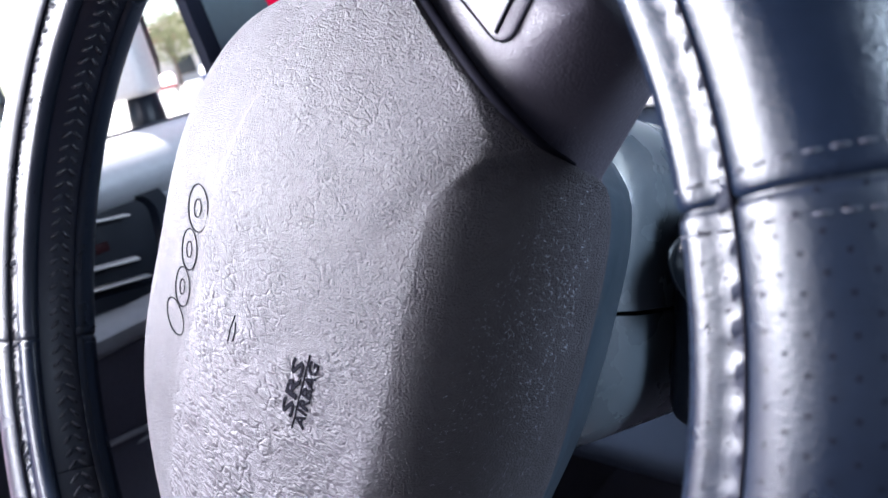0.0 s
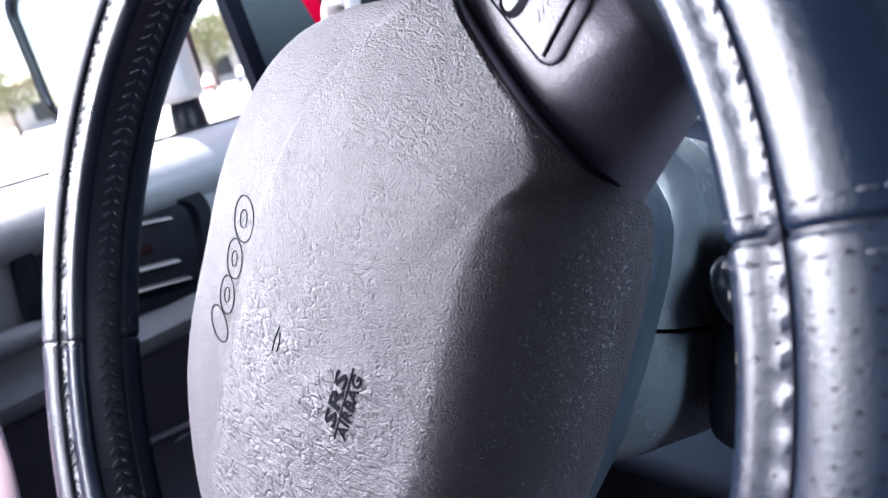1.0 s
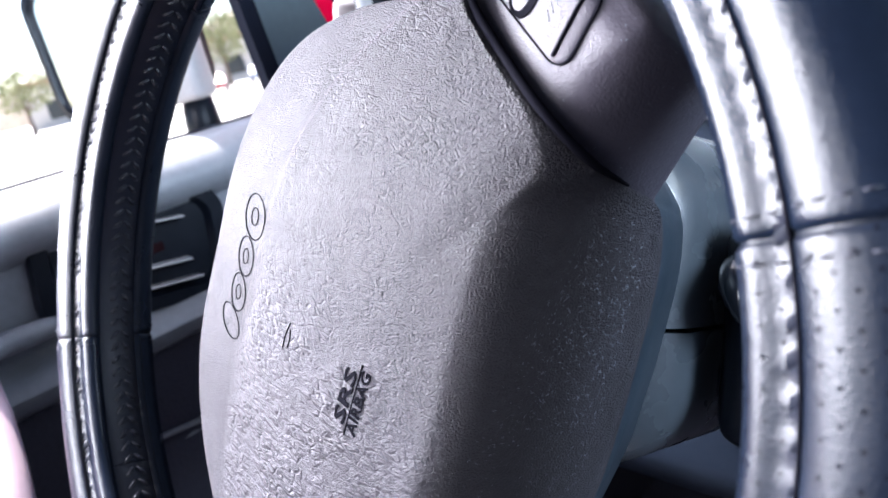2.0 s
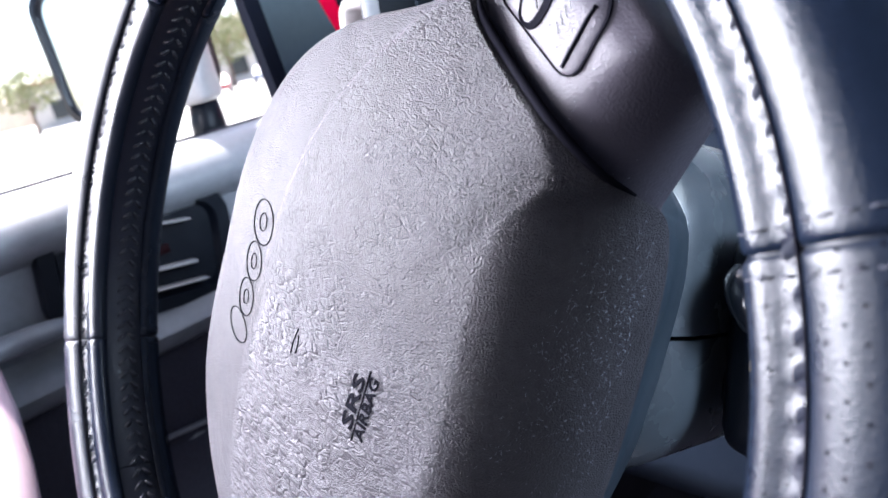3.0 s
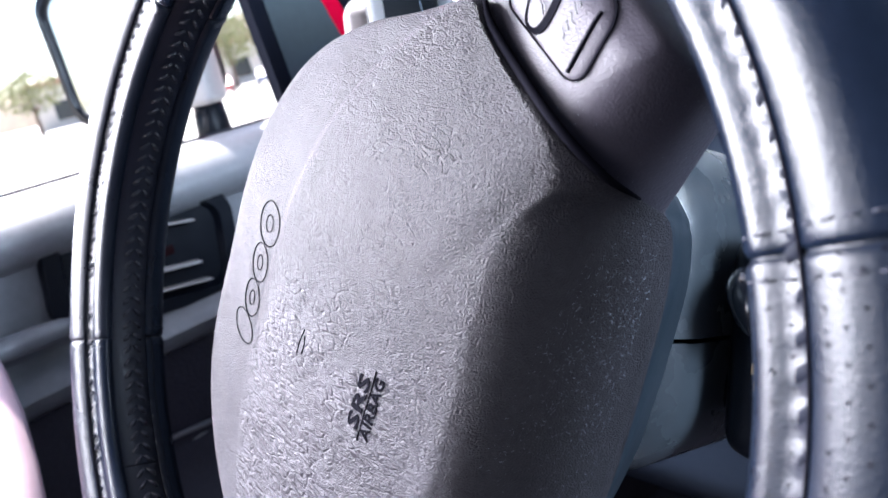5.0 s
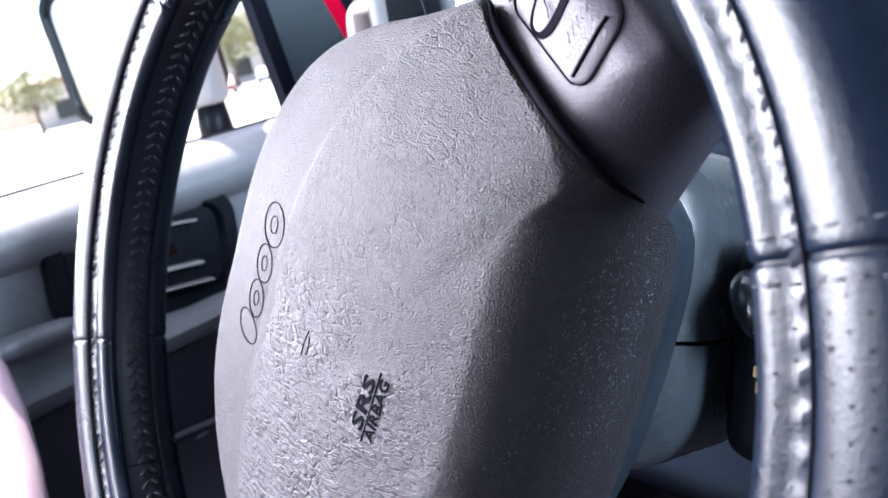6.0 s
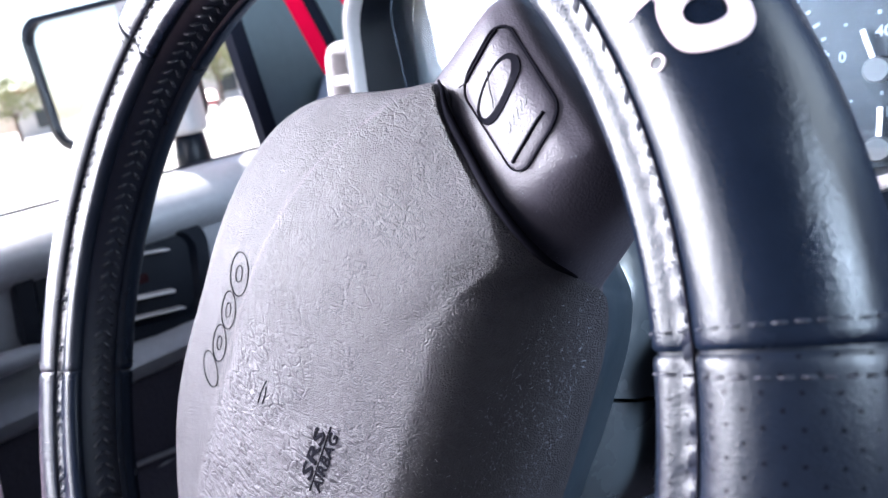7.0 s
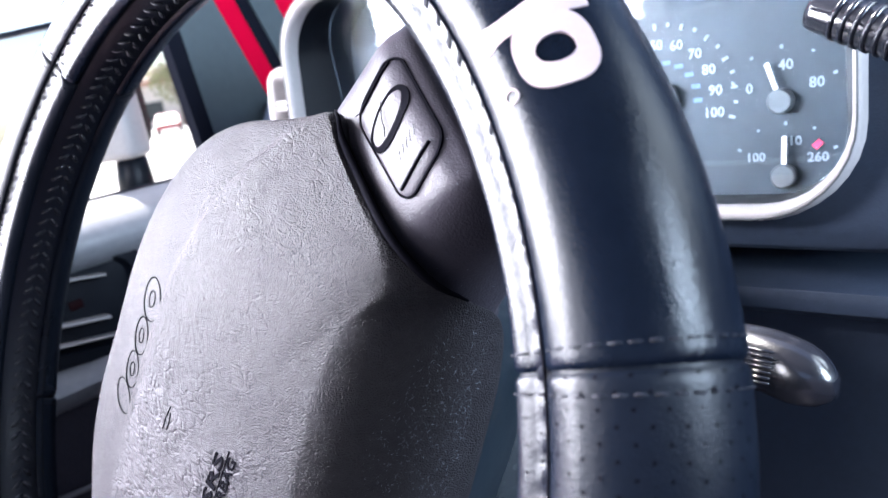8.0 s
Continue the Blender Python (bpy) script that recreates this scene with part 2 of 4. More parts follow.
def loft(bm, rings, closed=True, cap0=False, cap1=False):
    """Faces between rings of points of one count."""
    rows = [[bm.verts.new(p) for p in ring] for ring in rings]
    n = len(rows[0])
    for a, b in zip(rows, rows[1:]):
        for i in range(n if closed else n - 1):
            j = (i + 1) % n
            bm.faces.new((a[i], a[j], b[j], b[i]))
    if cap0:
        bm.faces.new(rows[0][::-1])
    if cap1:
        bm.faces.new(rows[-1])
    return rows


def tube(bm, points, radius, n=8, caps=True, flat=1.0):
    """A round bar along points; radius a number or one for each point."""
    pts = [Vector(p) for p in points]
    rads = radius if isinstance(radius, (list, tuple)) else [radius] * len(pts)
    rings, side = [], None
    for i, p in enumerate(pts):
        d = (pts[min(i + 1, len(pts) - 1)] - pts[max(i - 1, 0)]).normalized()
        if side is None:
            side = d.orthogonal().normalized()
        side = (side - d * side.dot(d)).normalized()
        up = d.cross(side)
        rings.append([p + rads[i] * (math.cos(a) * side + flat * math.sin(a) * up) for a in (2 * math.pi * k / n for k in range(n))])
    loft(bm, rings, True, caps, caps)
    return bm


def smoothed(points, n, closed=True):
    """n points along a Catmull-Rom curve through the given ones, evenly spaced by length."""
    pts = [np.array(p, float) for p in points]
    k = len(pts)
    fine = []
    for i in range(k if closed else k - 1):
        g = [pts[(i + j) % k] if closed else pts[min(max(i + j, 0), k - 1)] for j in (-1, 0, 1, 2)]
        for u in np.linspace(0, 1, 24, endpoint=False):
            fine.append(0.5 * (2 * g[1] + (g[2] - g[0]) * u + (2 * g[0] - 5 * g[1] + 4 * g[2] - g[3]) * u * u + (3 * g[1] - g[0] - 3 * g[2] + g[3]) * u ** 3))
    fine.append(pts[0] if closed else pts[-1])
    fine = np.array(fine)
    ln = np.r_[0, np.cumsum(np.linalg.norm(np.diff(fine, axis=0), axis=1))]
    at = np.linspace(0, ln[-1], n, endpoint=not closed)
    return [tuple(p) for p in np.stack([np.interp(at, ln, fine[:, c]) for c in range(fine.shape[1])], 1)]


def rounded_rect(w, h, r, n=6):
    out = []
    for cx, cy, a0 in ((w - r, h - r, 0), (-w + r, h - r, 90), (-w + r, -h + r, 180), (w - r, -h + r, 270)):
        for k in range(n + 1):
            a = radians(a0 + 90 * k / n)
            out.append((cx + r * math.cos(a), cy + r * math.sin(a)))
    return out


def plate(bm, outline, z0, z1, bevel=0.0):
    """A flat plate with that outline in x, y, from z0 to z1 (the bevelled face)."""
    n = len(outline)
    cx, cy = sum(p[0] for p in outline) / n, sum(p[1] for p in outline) / n
    rings = [[(x, y, z0) for x, y in outline], [(x, y, z1 - bevel) for x, y in outline]]
    if bevel:
        def shrink(x, y):
            d = math.hypot(x - cx, y - cy) or 1
            k = max(0.0, 1 - bevel / d)
            return cx + (x - cx) * k, cy + (y - cy) * k
        rings.append([(*shrink(x, y), z1) for x, y in outline])
    loft(bm, rings, True, True, True)
    return bm


def bar(bm, a, b, width, z0, z1):
    """A short flat stroke from a to b in x, y."""
    d = Vector((b[0] - a[0], b[1] - a[1]))
    s = Vector((-d.y, d.x)).normalized() * width / 2
    plate(bm, [(a[0] + s.x, a[1] + s.y), (a[0] - s.x, a[1] - s.y), (b[0] - s.x, b[1] - s.y), (b[0] + s.x, b[1] + s.y)], z0, z1)
    return bm


def lettering(bm, text, size, m, depth=0.0003, squeeze=1.0, bold=0.0):
    """Raised characters in the built-in font, centred, laid by the matrix m."""
    cu = bpy.data.curves.new("lettering", "FONT")
    cu.body, cu.size, cu.align_x, cu.align_y, cu.extrude = text, size, "CENTER", "CENTER", depth
    cu.resolution_u = 2
    cu.offset = size * bold
    ob = bpy.data.objects.new("lettering", cu)
    scene.collection.objects.link(ob)
    bpy.context.view_layer.update()
    me = ob.to_mesh()
    tmp = bmesh.new()
    tmp.from_mesh(me)
    bmesh.ops.transform(tmp, matrix=m @ Matrix.Diagonal((squeeze, 1, 1, 1)), verts=tmp.verts)
    hold = bpy.data.meshes.new("hold")
    tmp.to_mesh(hold)
    tmp.free()
    bm.from_mesh(hold)
    ob.to_mesh_clear()
    bpy.data.objects.remove(ob)
    bpy.data.curves.remove(cu)
    bpy.data.meshes.remove(hold)
    return bm


# ---------- the steering wheel ----------
HUB = Matrix.Translation((0, 0, 1.25)) @ pose(0, 0, 0, 67.27)      # the column's end: x right, y up, z to the driver
WHEEL = HUB @ pose(0, 0, 0, 0, 0, 71.4)                             # the wheel is turned to the left
RING, RING_Z, GRIP = 0.180, -0.016, 0.022                           # rim: mean radius, level, half thickness with its cover


def on_rim(ang, th, rad):
    """A point of the rim: degrees round the wheel, degrees round the section (0 outwards, 90 to the driver)."""
    a, t = radians(ang), radians(th)
    r = RING + rad * math.cos(t)
    return (r * math.cos(a), r * math.sin(a), RING_Z + rad * math.sin(t))


def rim_patch(bm, a0, a1, na, thetas, rads, closed_ring=False):
    rings = [[on_rim(a0 + (a1 - a0) * i / na, t, r) for t, r in zip(thetas, rads)] for i in range(na + 1)]
    loft(bm, rings, closed_ring)
    return bm


wheel = thing("steering_wheel", WHEEL, "grey vinyl steering wheel with an airbag pad and switch spokes", "steering wheel")

bm = bmesh.new()
th = [360 * k / 28 for k in range(28)]
loft(bm, [[on_rim(360 * i / 144, t, 0.0192) for t in th] for i in range(145)])
rim = part("rim", bm, RIMLEATHER, wheel, "black leather-wrapped rim")

# chevron stitching along the rim's inner side
bm = bmesh.new()
for k in range(164):
    a = 2.2 * k
    for sg in (-1, 1):
        tube(bm, [on_rim(a + 1.30, 180 + sg * 13, 0.0191), on_rim(a + 0.75, 180 + sg * 8, 0.0197), on_rim(a, 180 + sg * 2.0, 0.0194)], [0.0005, 0.0010, 0.0006], 6)
tagged(part("chevron_stitching", bm, WORNTHREAD, rim, "chevron of worn dark thread"), kind="stuff")
bm = bmesh.new()
for a in (142.0,):
    tube(bm, [on_rim(a, t, 0.0193) for t in range(150, 211, 5)], 0.0005, 5)
part("rim_seam", bm, BLACK, rim)

# airbag pad: outer edge and crease, right half from the top to the bottom, mirrored
EDGE = [(0, 0.068, -0.024), (0.030, 0.068, -0.024), (0.055, 0.064, -0.025), (0.077, 0.053, -0.026), (0.0915, 0.036, -0.025), (0.101, 0.014, -0.0225),
        (0.1072, -0.0150, -0.0150), (0.1125, -0.0345, -0.0115), (0.1160, -0.0470, -0.0100), (0.1095, -0.0535, -0.0100), (0.1020, -0.0640, -0.0108), (0.0909, -0.0828, -0.0112),
        (0.0829, -0.0933, -0.0205), (0.0792, -0.0960, -0.0345), (0.0750, -0.0985, -0.0470), (0.0600, -0.1030, -0.0495), (0.0347, -0.1062, -0.0500), (0.0150, -0.1080, -0.0500), (0, -0.1087, -0.0500)]
FOLD = [(0, 0.0075, -0.0025), (0.024, 0.0070, -0.0025), (0.044, 0.0045, -0.0028), (0.060, -0.0005, -0.0030), (0.072, -0.0065, -0.0032), (0.0845, -0.0150, -0.0030),
        (0.0985, -0.0285, -0.0030), (0.1085, -0.0400, -0.0058), (0.1140, -0.0477, -0.0080), (0.1083, -0.0542, -0.0082), (0.1005, -0.0646, -0.0087), (0.0892, -0.0818, -0.0092),
        (0.0800, -0.0888, -0.0112), (0.0742, -0.0878, -0.0096), (0.0675, -0.0880, -0.0080), (0.0520, -0.0893, -0.0064), (0.0310, -0.0915, -0.0056), (0.0130, -0.0933, -0.0050), (0, -0.0942, -0.0046)]


def mirrored(half):
    return half + [(-x, y, z) for x, y, z in half[-2:0:-1]]


NP = 192
both = smoothed([(*a, *b) for a, b in zip(mirrored(EDGE), mirrored(FOLD))], NP)
edge, fold = [p[:3] for p in both], [p[3:] for p in both]
CEN = (0.0, -0.040, 0.0018)


def step(a, b, v):
    k = min(1.0, max(0.0, (v - a) / (b - a)))
    return k * k * (3 - 2 * k)


# the pad's profile from its edge (0) over the fold (1) towards the middle (2), with a lift at each place
STRIP = [(0, 0), (0.06, 0.0036), (0.16, 0.0052), (0.36, 0.0036), (0.58, 0.0012), (0.74, -0.0011), (0.85, -0.0027), (0.93, -0.0024), (1.0, 0.0), (1.06, 0.0006), (1.22, 0.0002), (1.48, 0), (1.75, 0), (1.97, 0)]
SIDE = [(0, 0), (0.12, 0.0006), (0.28, 0.0011), (0.44, 0.0012), (0.58, 0.0012), (0.72, 0.0011), (0.86, 0.0010), (1.0, 0.0009), (1.05, 0.0006), (1.12, 0.0003), (1.26, 0), (1.48, 0), (1.75, 0), (1.97, 0)]


def pad_column(e, f):
    """One line of the pad's surface, from the tucked back edge to the middle of the face."""
    e, f, c = Vector(e), Vector(f), Vector(CEN)

    def at(s, lift):
        p = e.lerp(f, s) if s <= 1 else f.lerp(c, s - 1)
        if s > 1:                                # the face is a flat pillow that falls off near the fold
            p.z = f.z + (c.z - f.z) * (1 - (2 - s) ** 2.6)
        return p + Vector((0, 0, lift))

    def corner(u):
        a, b = at(0.60, 0.0010), at(1.15, 0.0002)
        return a * (1 - u) ** 2 + f * 2 * u * (1 - u) + b * u * u

    dip = 0.0004 * step(0.072, 0.030, abs(f.x))
    flank = [at(0, 0), at(0.06, 0.0008), at(0.20, 0.0016), at(0.40, 0.0016)] + [corner(k / 5) for k in range(6)] + [at(1.28, -dip), at(1.52, -dip * 0.7), at(1.75, 0), at(1.97, 0)]
    ws = step(-0.040, -0.022, f.y)
    wf = step(-0.016, -0.040, e.z) if e.y < -0.08 else 0.0
    keys = [e.lerp(c, 0.03) + Vector((0, 0, -0.007)), e + Vector((0, 0, -0.003))]
    for a, b, q in zip(STRIP, SIDE, flank):
        keys.append(at(*a) * ws + at(*b) * (1 - ws - wf) + q * wf)
    return smoothed([tuple(p) for p in keys], 230, False)


def pad_rings():
    columns = [pad_column(e, f) for e, f in zip(edge, fold)]
    return [[col[k] for col in columns] for k in range(230)]


bm = bmesh.new()
loft(bm, pad_rings(), True, False, True)
bmesh.ops.recalc_face_normals(bm, faces=bm.faces)
pad_tree = BVHTree.FromBMesh(bm)


def pad_z(x, y):
    hit = pad_tree.ray_cast((x, y, 0.05), (0, 0, -1))[0]
    return hit.z if hit else -0.02


pad = part("airbag_pad", bm, PAD, wheel, "grained grey vinyl airbag cover")

# emblem on the pad's upper strip: plain rounded outlines, dark for embossed shade
def groove(bm, pts, w=0.0004):
    """A thin dark line laid along points of the pad's surface; its colour stands for a groove's shade."""
    tube(bm, [(x, y, pad_z(x, y) + 0.00005) for x, y in pts], w, 5, True, 0.5)


def ring_outline(bm, cx, cy, rx, ry, w, lean=0.0, n=24):
    groove(bm, [(cx + rx * math.cos(a) + lean * ry * math.sin(a), cy + ry * math.sin(a)) for a in (2 * math.pi * k / n for k in range(n + 1))], w)


bm = bmesh.new()
ring_outline(bm, -0.0150, 0.0270, 0.0050, 0.0088, 0.00038, 0.15)
for cx, cy, rx, ry in ((-0.0030, 0.0255, 0.0066, 0.0064), (0.0110, 0.0255, 0.0068, 0.0066), (0.0262, 0.0250, 0.0076, 0.0084)):
    ring_outline(bm, cx, cy, rx, ry, 0.00038, 0.15)
    ring_outline(bm, cx, cy, rx * 0.40, ry * 0.34, 0.00032, 0.15, 14)
part("embossed_emblem", bm, GROOVESHADE, pad, "row of rounded outlines, dark for the embossing's shade")


def pressed(bm, text, size, x, y, squeeze):
    tmp = bmesh.new()
    lettering(tmp, text, size, Matrix.Translation((x, y, 0)), 0.0003, squeeze, 0.018)
    for v in tmp.verts:
        v.co.z += pad_z(v.co.x, v.co.y)
    hold = bpy.data.meshes.new("hold")
    tmp.to_mesh(hold)
    tmp.free()
    bm.from_mesh(hold)
    bpy.data.meshes.remove(hold)


# slightly raised letters whose dark colour stands for the shade of embossing
bm = bmesh.new()
pressed(bm, "SRS", 0.0062, 0.0045, -0.0578, 1.75)
pressed(bm, "AIRBAG", 0.0048, 0.0052, -0.0632, 1.12)
groove(bm, [(-0.0060, -0.0608), (0.0155, -0.0608)], 0.00035)
part("airbag_lettering", bm, GROOVESHADE, pad, "letters reading SRS AIRBAG, dark for the embossing's shade", smooth=False)

bm = bmesh.new()
groove(bm, [(0.0018, -0.0246), (0.006, -0.0247), (0.0105, -0.0257)], 0.0003)
groove(bm, [(0.0030, -0.0272), (0.0062, -0.0274), (0.0088, -0.0266)], 0.0003)
part("scratch", bm, GROOVESHADE, pad, "two short cuts in the vinyl")

# lint and dust on the pad's lower flank
rnd = random.Random(5)
bm = bmesh.new()
for k in range(1300):
    x = rnd.triangular(-0.03, 0.080, 0.050)
    hit, nrm, _, _ = pad_tree.ray_cast((x, -0.16, rnd.triangular(-0.046, 0.004, -0.044) + 0.02), Vector((0, 1, -0.35)).normalized())
    if not hit or hit.y > -0.0945 or hit.z > -0.009:
        continue
    u = nrm.orthogonal().normalized()
    u.rotate(Matrix.Rotation(rnd.random() * 6.3, 3, nrm))
    w = nrm.cross(u)
    ln, wd = rnd.choice((0.00006, 0.00007, 0.00009, 0.00012, 0.00018, 0.0003, 0.0005)), 0.00005
    c = hit + nrm * 0.00015
    bm.faces.new([bm.verts.new(c + u * a + w * b) for a, b in ((-ln, -wd), (ln, -wd), (ln * 1.1, wd), (-ln * 0.9, wd))])
tagged(part("dust", bm, LINT, pad, "pale lint and dust specks", smooth=False), kind="stuff")

# black bead between the pad and each spoke, standing for the gap's shade
for sg in (1, -1):
    bm = bmesh.new()
    run = [p for p in edge[:NP // 2] if p[0] > 0.079 and -0.046 > p[1] > -0.0965]
    tube(bm, [(sg * (x + 0.0010), y - 0.0006, z + 0.0008) for x, y, z in run], [0.0004 + 0.0009 * min(1.0, k / 4, (len(run) - 1 - k) / 4) for k in range(len(run))], 8)
    part("pad_gap_shade", bm, GROOVESHADE, wheel, "black bead for the shade in the cover's gap")

# hub shell behind the pad, drawn in towards the column
bm = bmesh.new()
loft(bm, [[(x * k, y * k - 0.0004, max(z, -0.052) - dz) for x, y, z in edge] for k, dz in ((0.96, 0.002), (0.985, 0.0035), (0.985, 0.006))]
     + [[(x * k, y * k, z) for x, y, _ in edge] for k, z in ((0.925, -0.074), (0.885, -0.089), (0.86, -0.092), (0.55, -0.10))], True, False, True)
part("hub_shell", bm, HUBSHELL, wheel, "smooth dark plastic hub back", angle=50)


def spoke(side):
    """A wide side spoke: rounded bar from the hub to the rim with a switch panel."""
    rings = []
    prof = [(0.0, -0.046), (0.03, -0.032), (0.09, -0.0205), (0.20, -0.0150), (0.34, -0.0132), (0.50, -0.0128), (0.64, -0.0129), (0.74, -0.0144), (0.84, -0.0195), (0.93, -0.031), (1.0, -0.046)]
    drop = [0.020, 0.005, 0.0010, 0.0, 0, 0, 0, 0, 0, 0.001, 0.003, 0.006]
    us = [0, 0.014, 0.04, 0.09, 0.3, 0.45, 0.6, 0.75, 0.85, 0.93, 1.0, 1.15]
    for u, d in zip(us, drop):
        # upper and lower borders of the spoke, from hub to rim
        top = Vector((0.1125 + 0.037 * u, -0.022 - 0.018 * u))
        low = Vector((0.0745 + 0.034 * u, -0.0978 - 0.0082 * u))
        ring = []
        for v, z in prof:
            p = top.lerp(low, v if v < 0.55 else 1 - (1 - v) * (1 - 0.6 * min(u, 1)))
            ring.append((side * p.x, p.y, z - d * (1 - 0.75 * v * v)))
        for v, z in ((0.96, -0.053), (0.6, -0.058), (0.3, -0.057), (0.04, -0.053)):
            p = top.lerp(low, v)
            ring.append((side * p.x, p.y, z - d * 0.3))
        rings.append(ring)
    b = bmesh.new()
    loft(b, rings, True, True, True)
    sp = part("spoke", b, SPOKE, wheel, "satin grey plastic spoke", sub=2)
    bpy.context.view_layer.update()
    skin = BVHTree.FromObject(sp, bpy.context.evaluated_depsgraph_get())
    # switch panel, a leaning rounded rectangle that follows the spoke's surface
    corner = [Vector((0.1385, -0.0575)), Vector((0.1195, -0.0890)), Vector((0.1000, -0.0840)), Vector((0.1170, -0.0525))]

    def at(u, v, h):
        """u across from -1 to 1, v along from -1 (lower end) to 1."""
        hi, lo = corner[3].lerp(corner[0], (u + 1) / 2), corner[2].lerp(corner[1], (u + 1) / 2)
        p = lo.lerp(hi, (v + 1) / 2)
        hit = skin.ray_cast((side * p.x, p.y, 0.05), (0, 0, -1))[0]
        return (side * p.x, p.y, (hit.z if hit else -0.0135) + h)

    def ring(half_u, half_v, r, k=0.0, n=8):
        return [(x, y) for x, y in ((p[0] / 0.0105, p[1] / 0.0178) for p in rounded_rect(half_u, half_v, r, n))]

    # a slightly raised band; in black it stands for a shaded groove
    def band(name, a, c, h0, h1, mat):
        b = bmesh.new()
        loft(b, [[at(u, v, -0.003) for u, v in a], [at(u, v, h0) for u, v in a], [at(u, v, h1) for u, v in c], [at(u, v, -0.003) for u, v in c]], True)
        part(name, b, mat, sp, "raised dark line for a groove's shade" if mat is GROOVESHADE else "", angle=40)

    outer = ring(0.0107, 0.0182, 0.0062)
    inner = [(u - 0.022, v + 0.004) for u, v in ring(0.0102, 0.0177, 0.0057)]
    band("switch_surround", outer, inner, 0.0007, 0.0006, GROOVESHADE)
    b = bmesh.new()
    loft(b, [[at(u * k, v * k, h) for u, v in inner] for k, h in ((1, -0.002), (1, 0.0000), (0.97, 0.0004), (0.8, 0.0004), (0.6, 0.0004), (0.4, 0.0004), (0.2, 0.0004), (0.02, 0.0004))], True, False, True)
    part("switch_rocker", b, SPOKE, sp)
    ov = smoothed([(0.66, 0.42), (0.80, 0.22), (0.62, 0.02), (0.06, -0.06), (-0.55, -0.06), (-0.90, 0.06), (-0.96, 0.28), (-0.80, 0.42), (-0.30, 0.53), (0.25, 0.52)], 40)
    ovi = smoothed([(0.56, 0.37), (0.58, 0.25), (0.36, 0.14), (0.0, 0.09), (-0.45, 0.08), (-0.80, 0.14), (-0.89, 0.28), (-0.76, 0.39), (-0.30, 0.49), (0.22, 0.48)], 40)
    band("switch_oval", ov, ovi, 0.0007, 0.0004, GROOVESHADE)
    for v0, u0, u1 in ((-0.74, -0.86, 0.62), (0.92, -0.78, 0.70)):
        b = bmesh.new()
        tube(b, [at(u, v0, 0.0005) for u in np.linspace(u0, u1, 6)], 0.00055, 6)
        part("switch_ridge", b, GROOVESHADE, sp)
    b = bmesh.new()
    tube(b, [at(u, v, 0.0010) for u, v in ((-0.03, 0.56), (-0.20, 0.40), (-0.29, 0.29), (-0.33, 0.18), (-0.44, 0.08))], 0.00016, 5)
    part("crack", b, GROOVESHADE, sp, "thin dark crack across the oval")
    b = bmesh.new()
    tube(b, [at(u, v, 0.0006) for u, v in ((-1.0, 1.0), (-0.84, 0.94), (-0.67, 0.88))], 0.00018, 5)
    part("crack", b, GROOVESHADE, sp, "short crack at the rocker's corner")
    b = bmesh.new()
    for k in range(5):
        u = -0.42 + 0.19 * k
        tube(b, [at(u, -0.42, 0.0004), at(u + 0.12, -0.30, 0.0004)], 0.00014, 5)
    part("switch_marking", b, HUBGREY, sp, "faint worn pale marks")
    grit = random.Random(21)
    b = bmesh.new()
    for k in range(260):
        hit, nrm, _, _ = skin.ray_cast((side * grit.uniform(0.080, 0.150), grit.uniform(-0.112, -0.045), 0.05), (0, 0, -1))
        if not hit:
            continue
        u = nrm.orthogonal().normalized()
        u.rotate(Matrix.Rotation(grit.random() * 6.3, 3, nrm))
        w, ln, c = nrm.cross(u), grit.choice((0.00005, 0.00006, 0.00008, 0.00014)), hit + nrm * 0.0001
        b.faces.new([b.verts.new(c + u * p * ln + w * q * 0.00005) for p, q in ((-1, -1), (1, -1), (1, 1), (-1, 1))])
    tagged(part("dust", b, LINT, sp, "pale dust specks", smooth=False), kind="stuff")
    return sp


spoke(1)
spoke(-1)

# ---------- the wheel's laced cover ----------
cover = thing("steering_wheel_cover", WHEEL, "black leather steering wheel cover, laced and part perforated", "wheel cover")
LACE, PITCH = 113.5, 2.2                                            # the laced seam and the step of its stitches
SECTION = [(152.5, -0.0028), (151, -0.0002), (149, 0.0008), (146, 0.0013), (140, 0.0014), (136, 0.0011), (132, 0.0002), (128.5, -0.0010), (125, -0.0018), (120, -0.0021), (116, -0.0020), (114.2, -0.0021), (113.5, -0.0023), (112.8, -0.0021),
           (111.8, -0.0013), (109.5, -0.0009), (105, -0.0003), (101, 0.0001), (97, 0.0004), (92, 0.0008), (86, 0.0010), (80, 0.0010), (70, 0.0006), (58, 0.0001)] + [(44 - 12 * k, 0.0) for k in range(16)] + [(-146, 0.0), (-152, 0.0), (-156, 0.0), (-158, -0.0026)]
TH, RD = [t for t, r in SECTION], [GRIP + r for t, r in SECTION]


def skin(t):
    """The cover's radius at that angle of the section."""
    return float(np.interp(t, TH[::-1], RD[::-1]))


rndc = random.Random(11)
TUG = [0.6 + 0.7 * rndc.random() for k in range(170)]               # how hard each stitch pulls


def cover_radius(a, t, r, a0, a1):
    """The section's radius, drawn in at each stitch and turned down at the panel's ends."""
    k = round(a / PITCH)
    near = math.exp(-((a - k * PITCH) / 0.58) ** 2) * TUG[k % 170]
    if 106 < t < 136:
        r -= 0.0006 * near * math.exp(-((t - LACE - 6) / 5) ** 2)
    end = min(a - a0, a1 - a)
    if end < 0.5:
        r -= 0.0008 * (1 - end / 0.5) ** 2
    return r


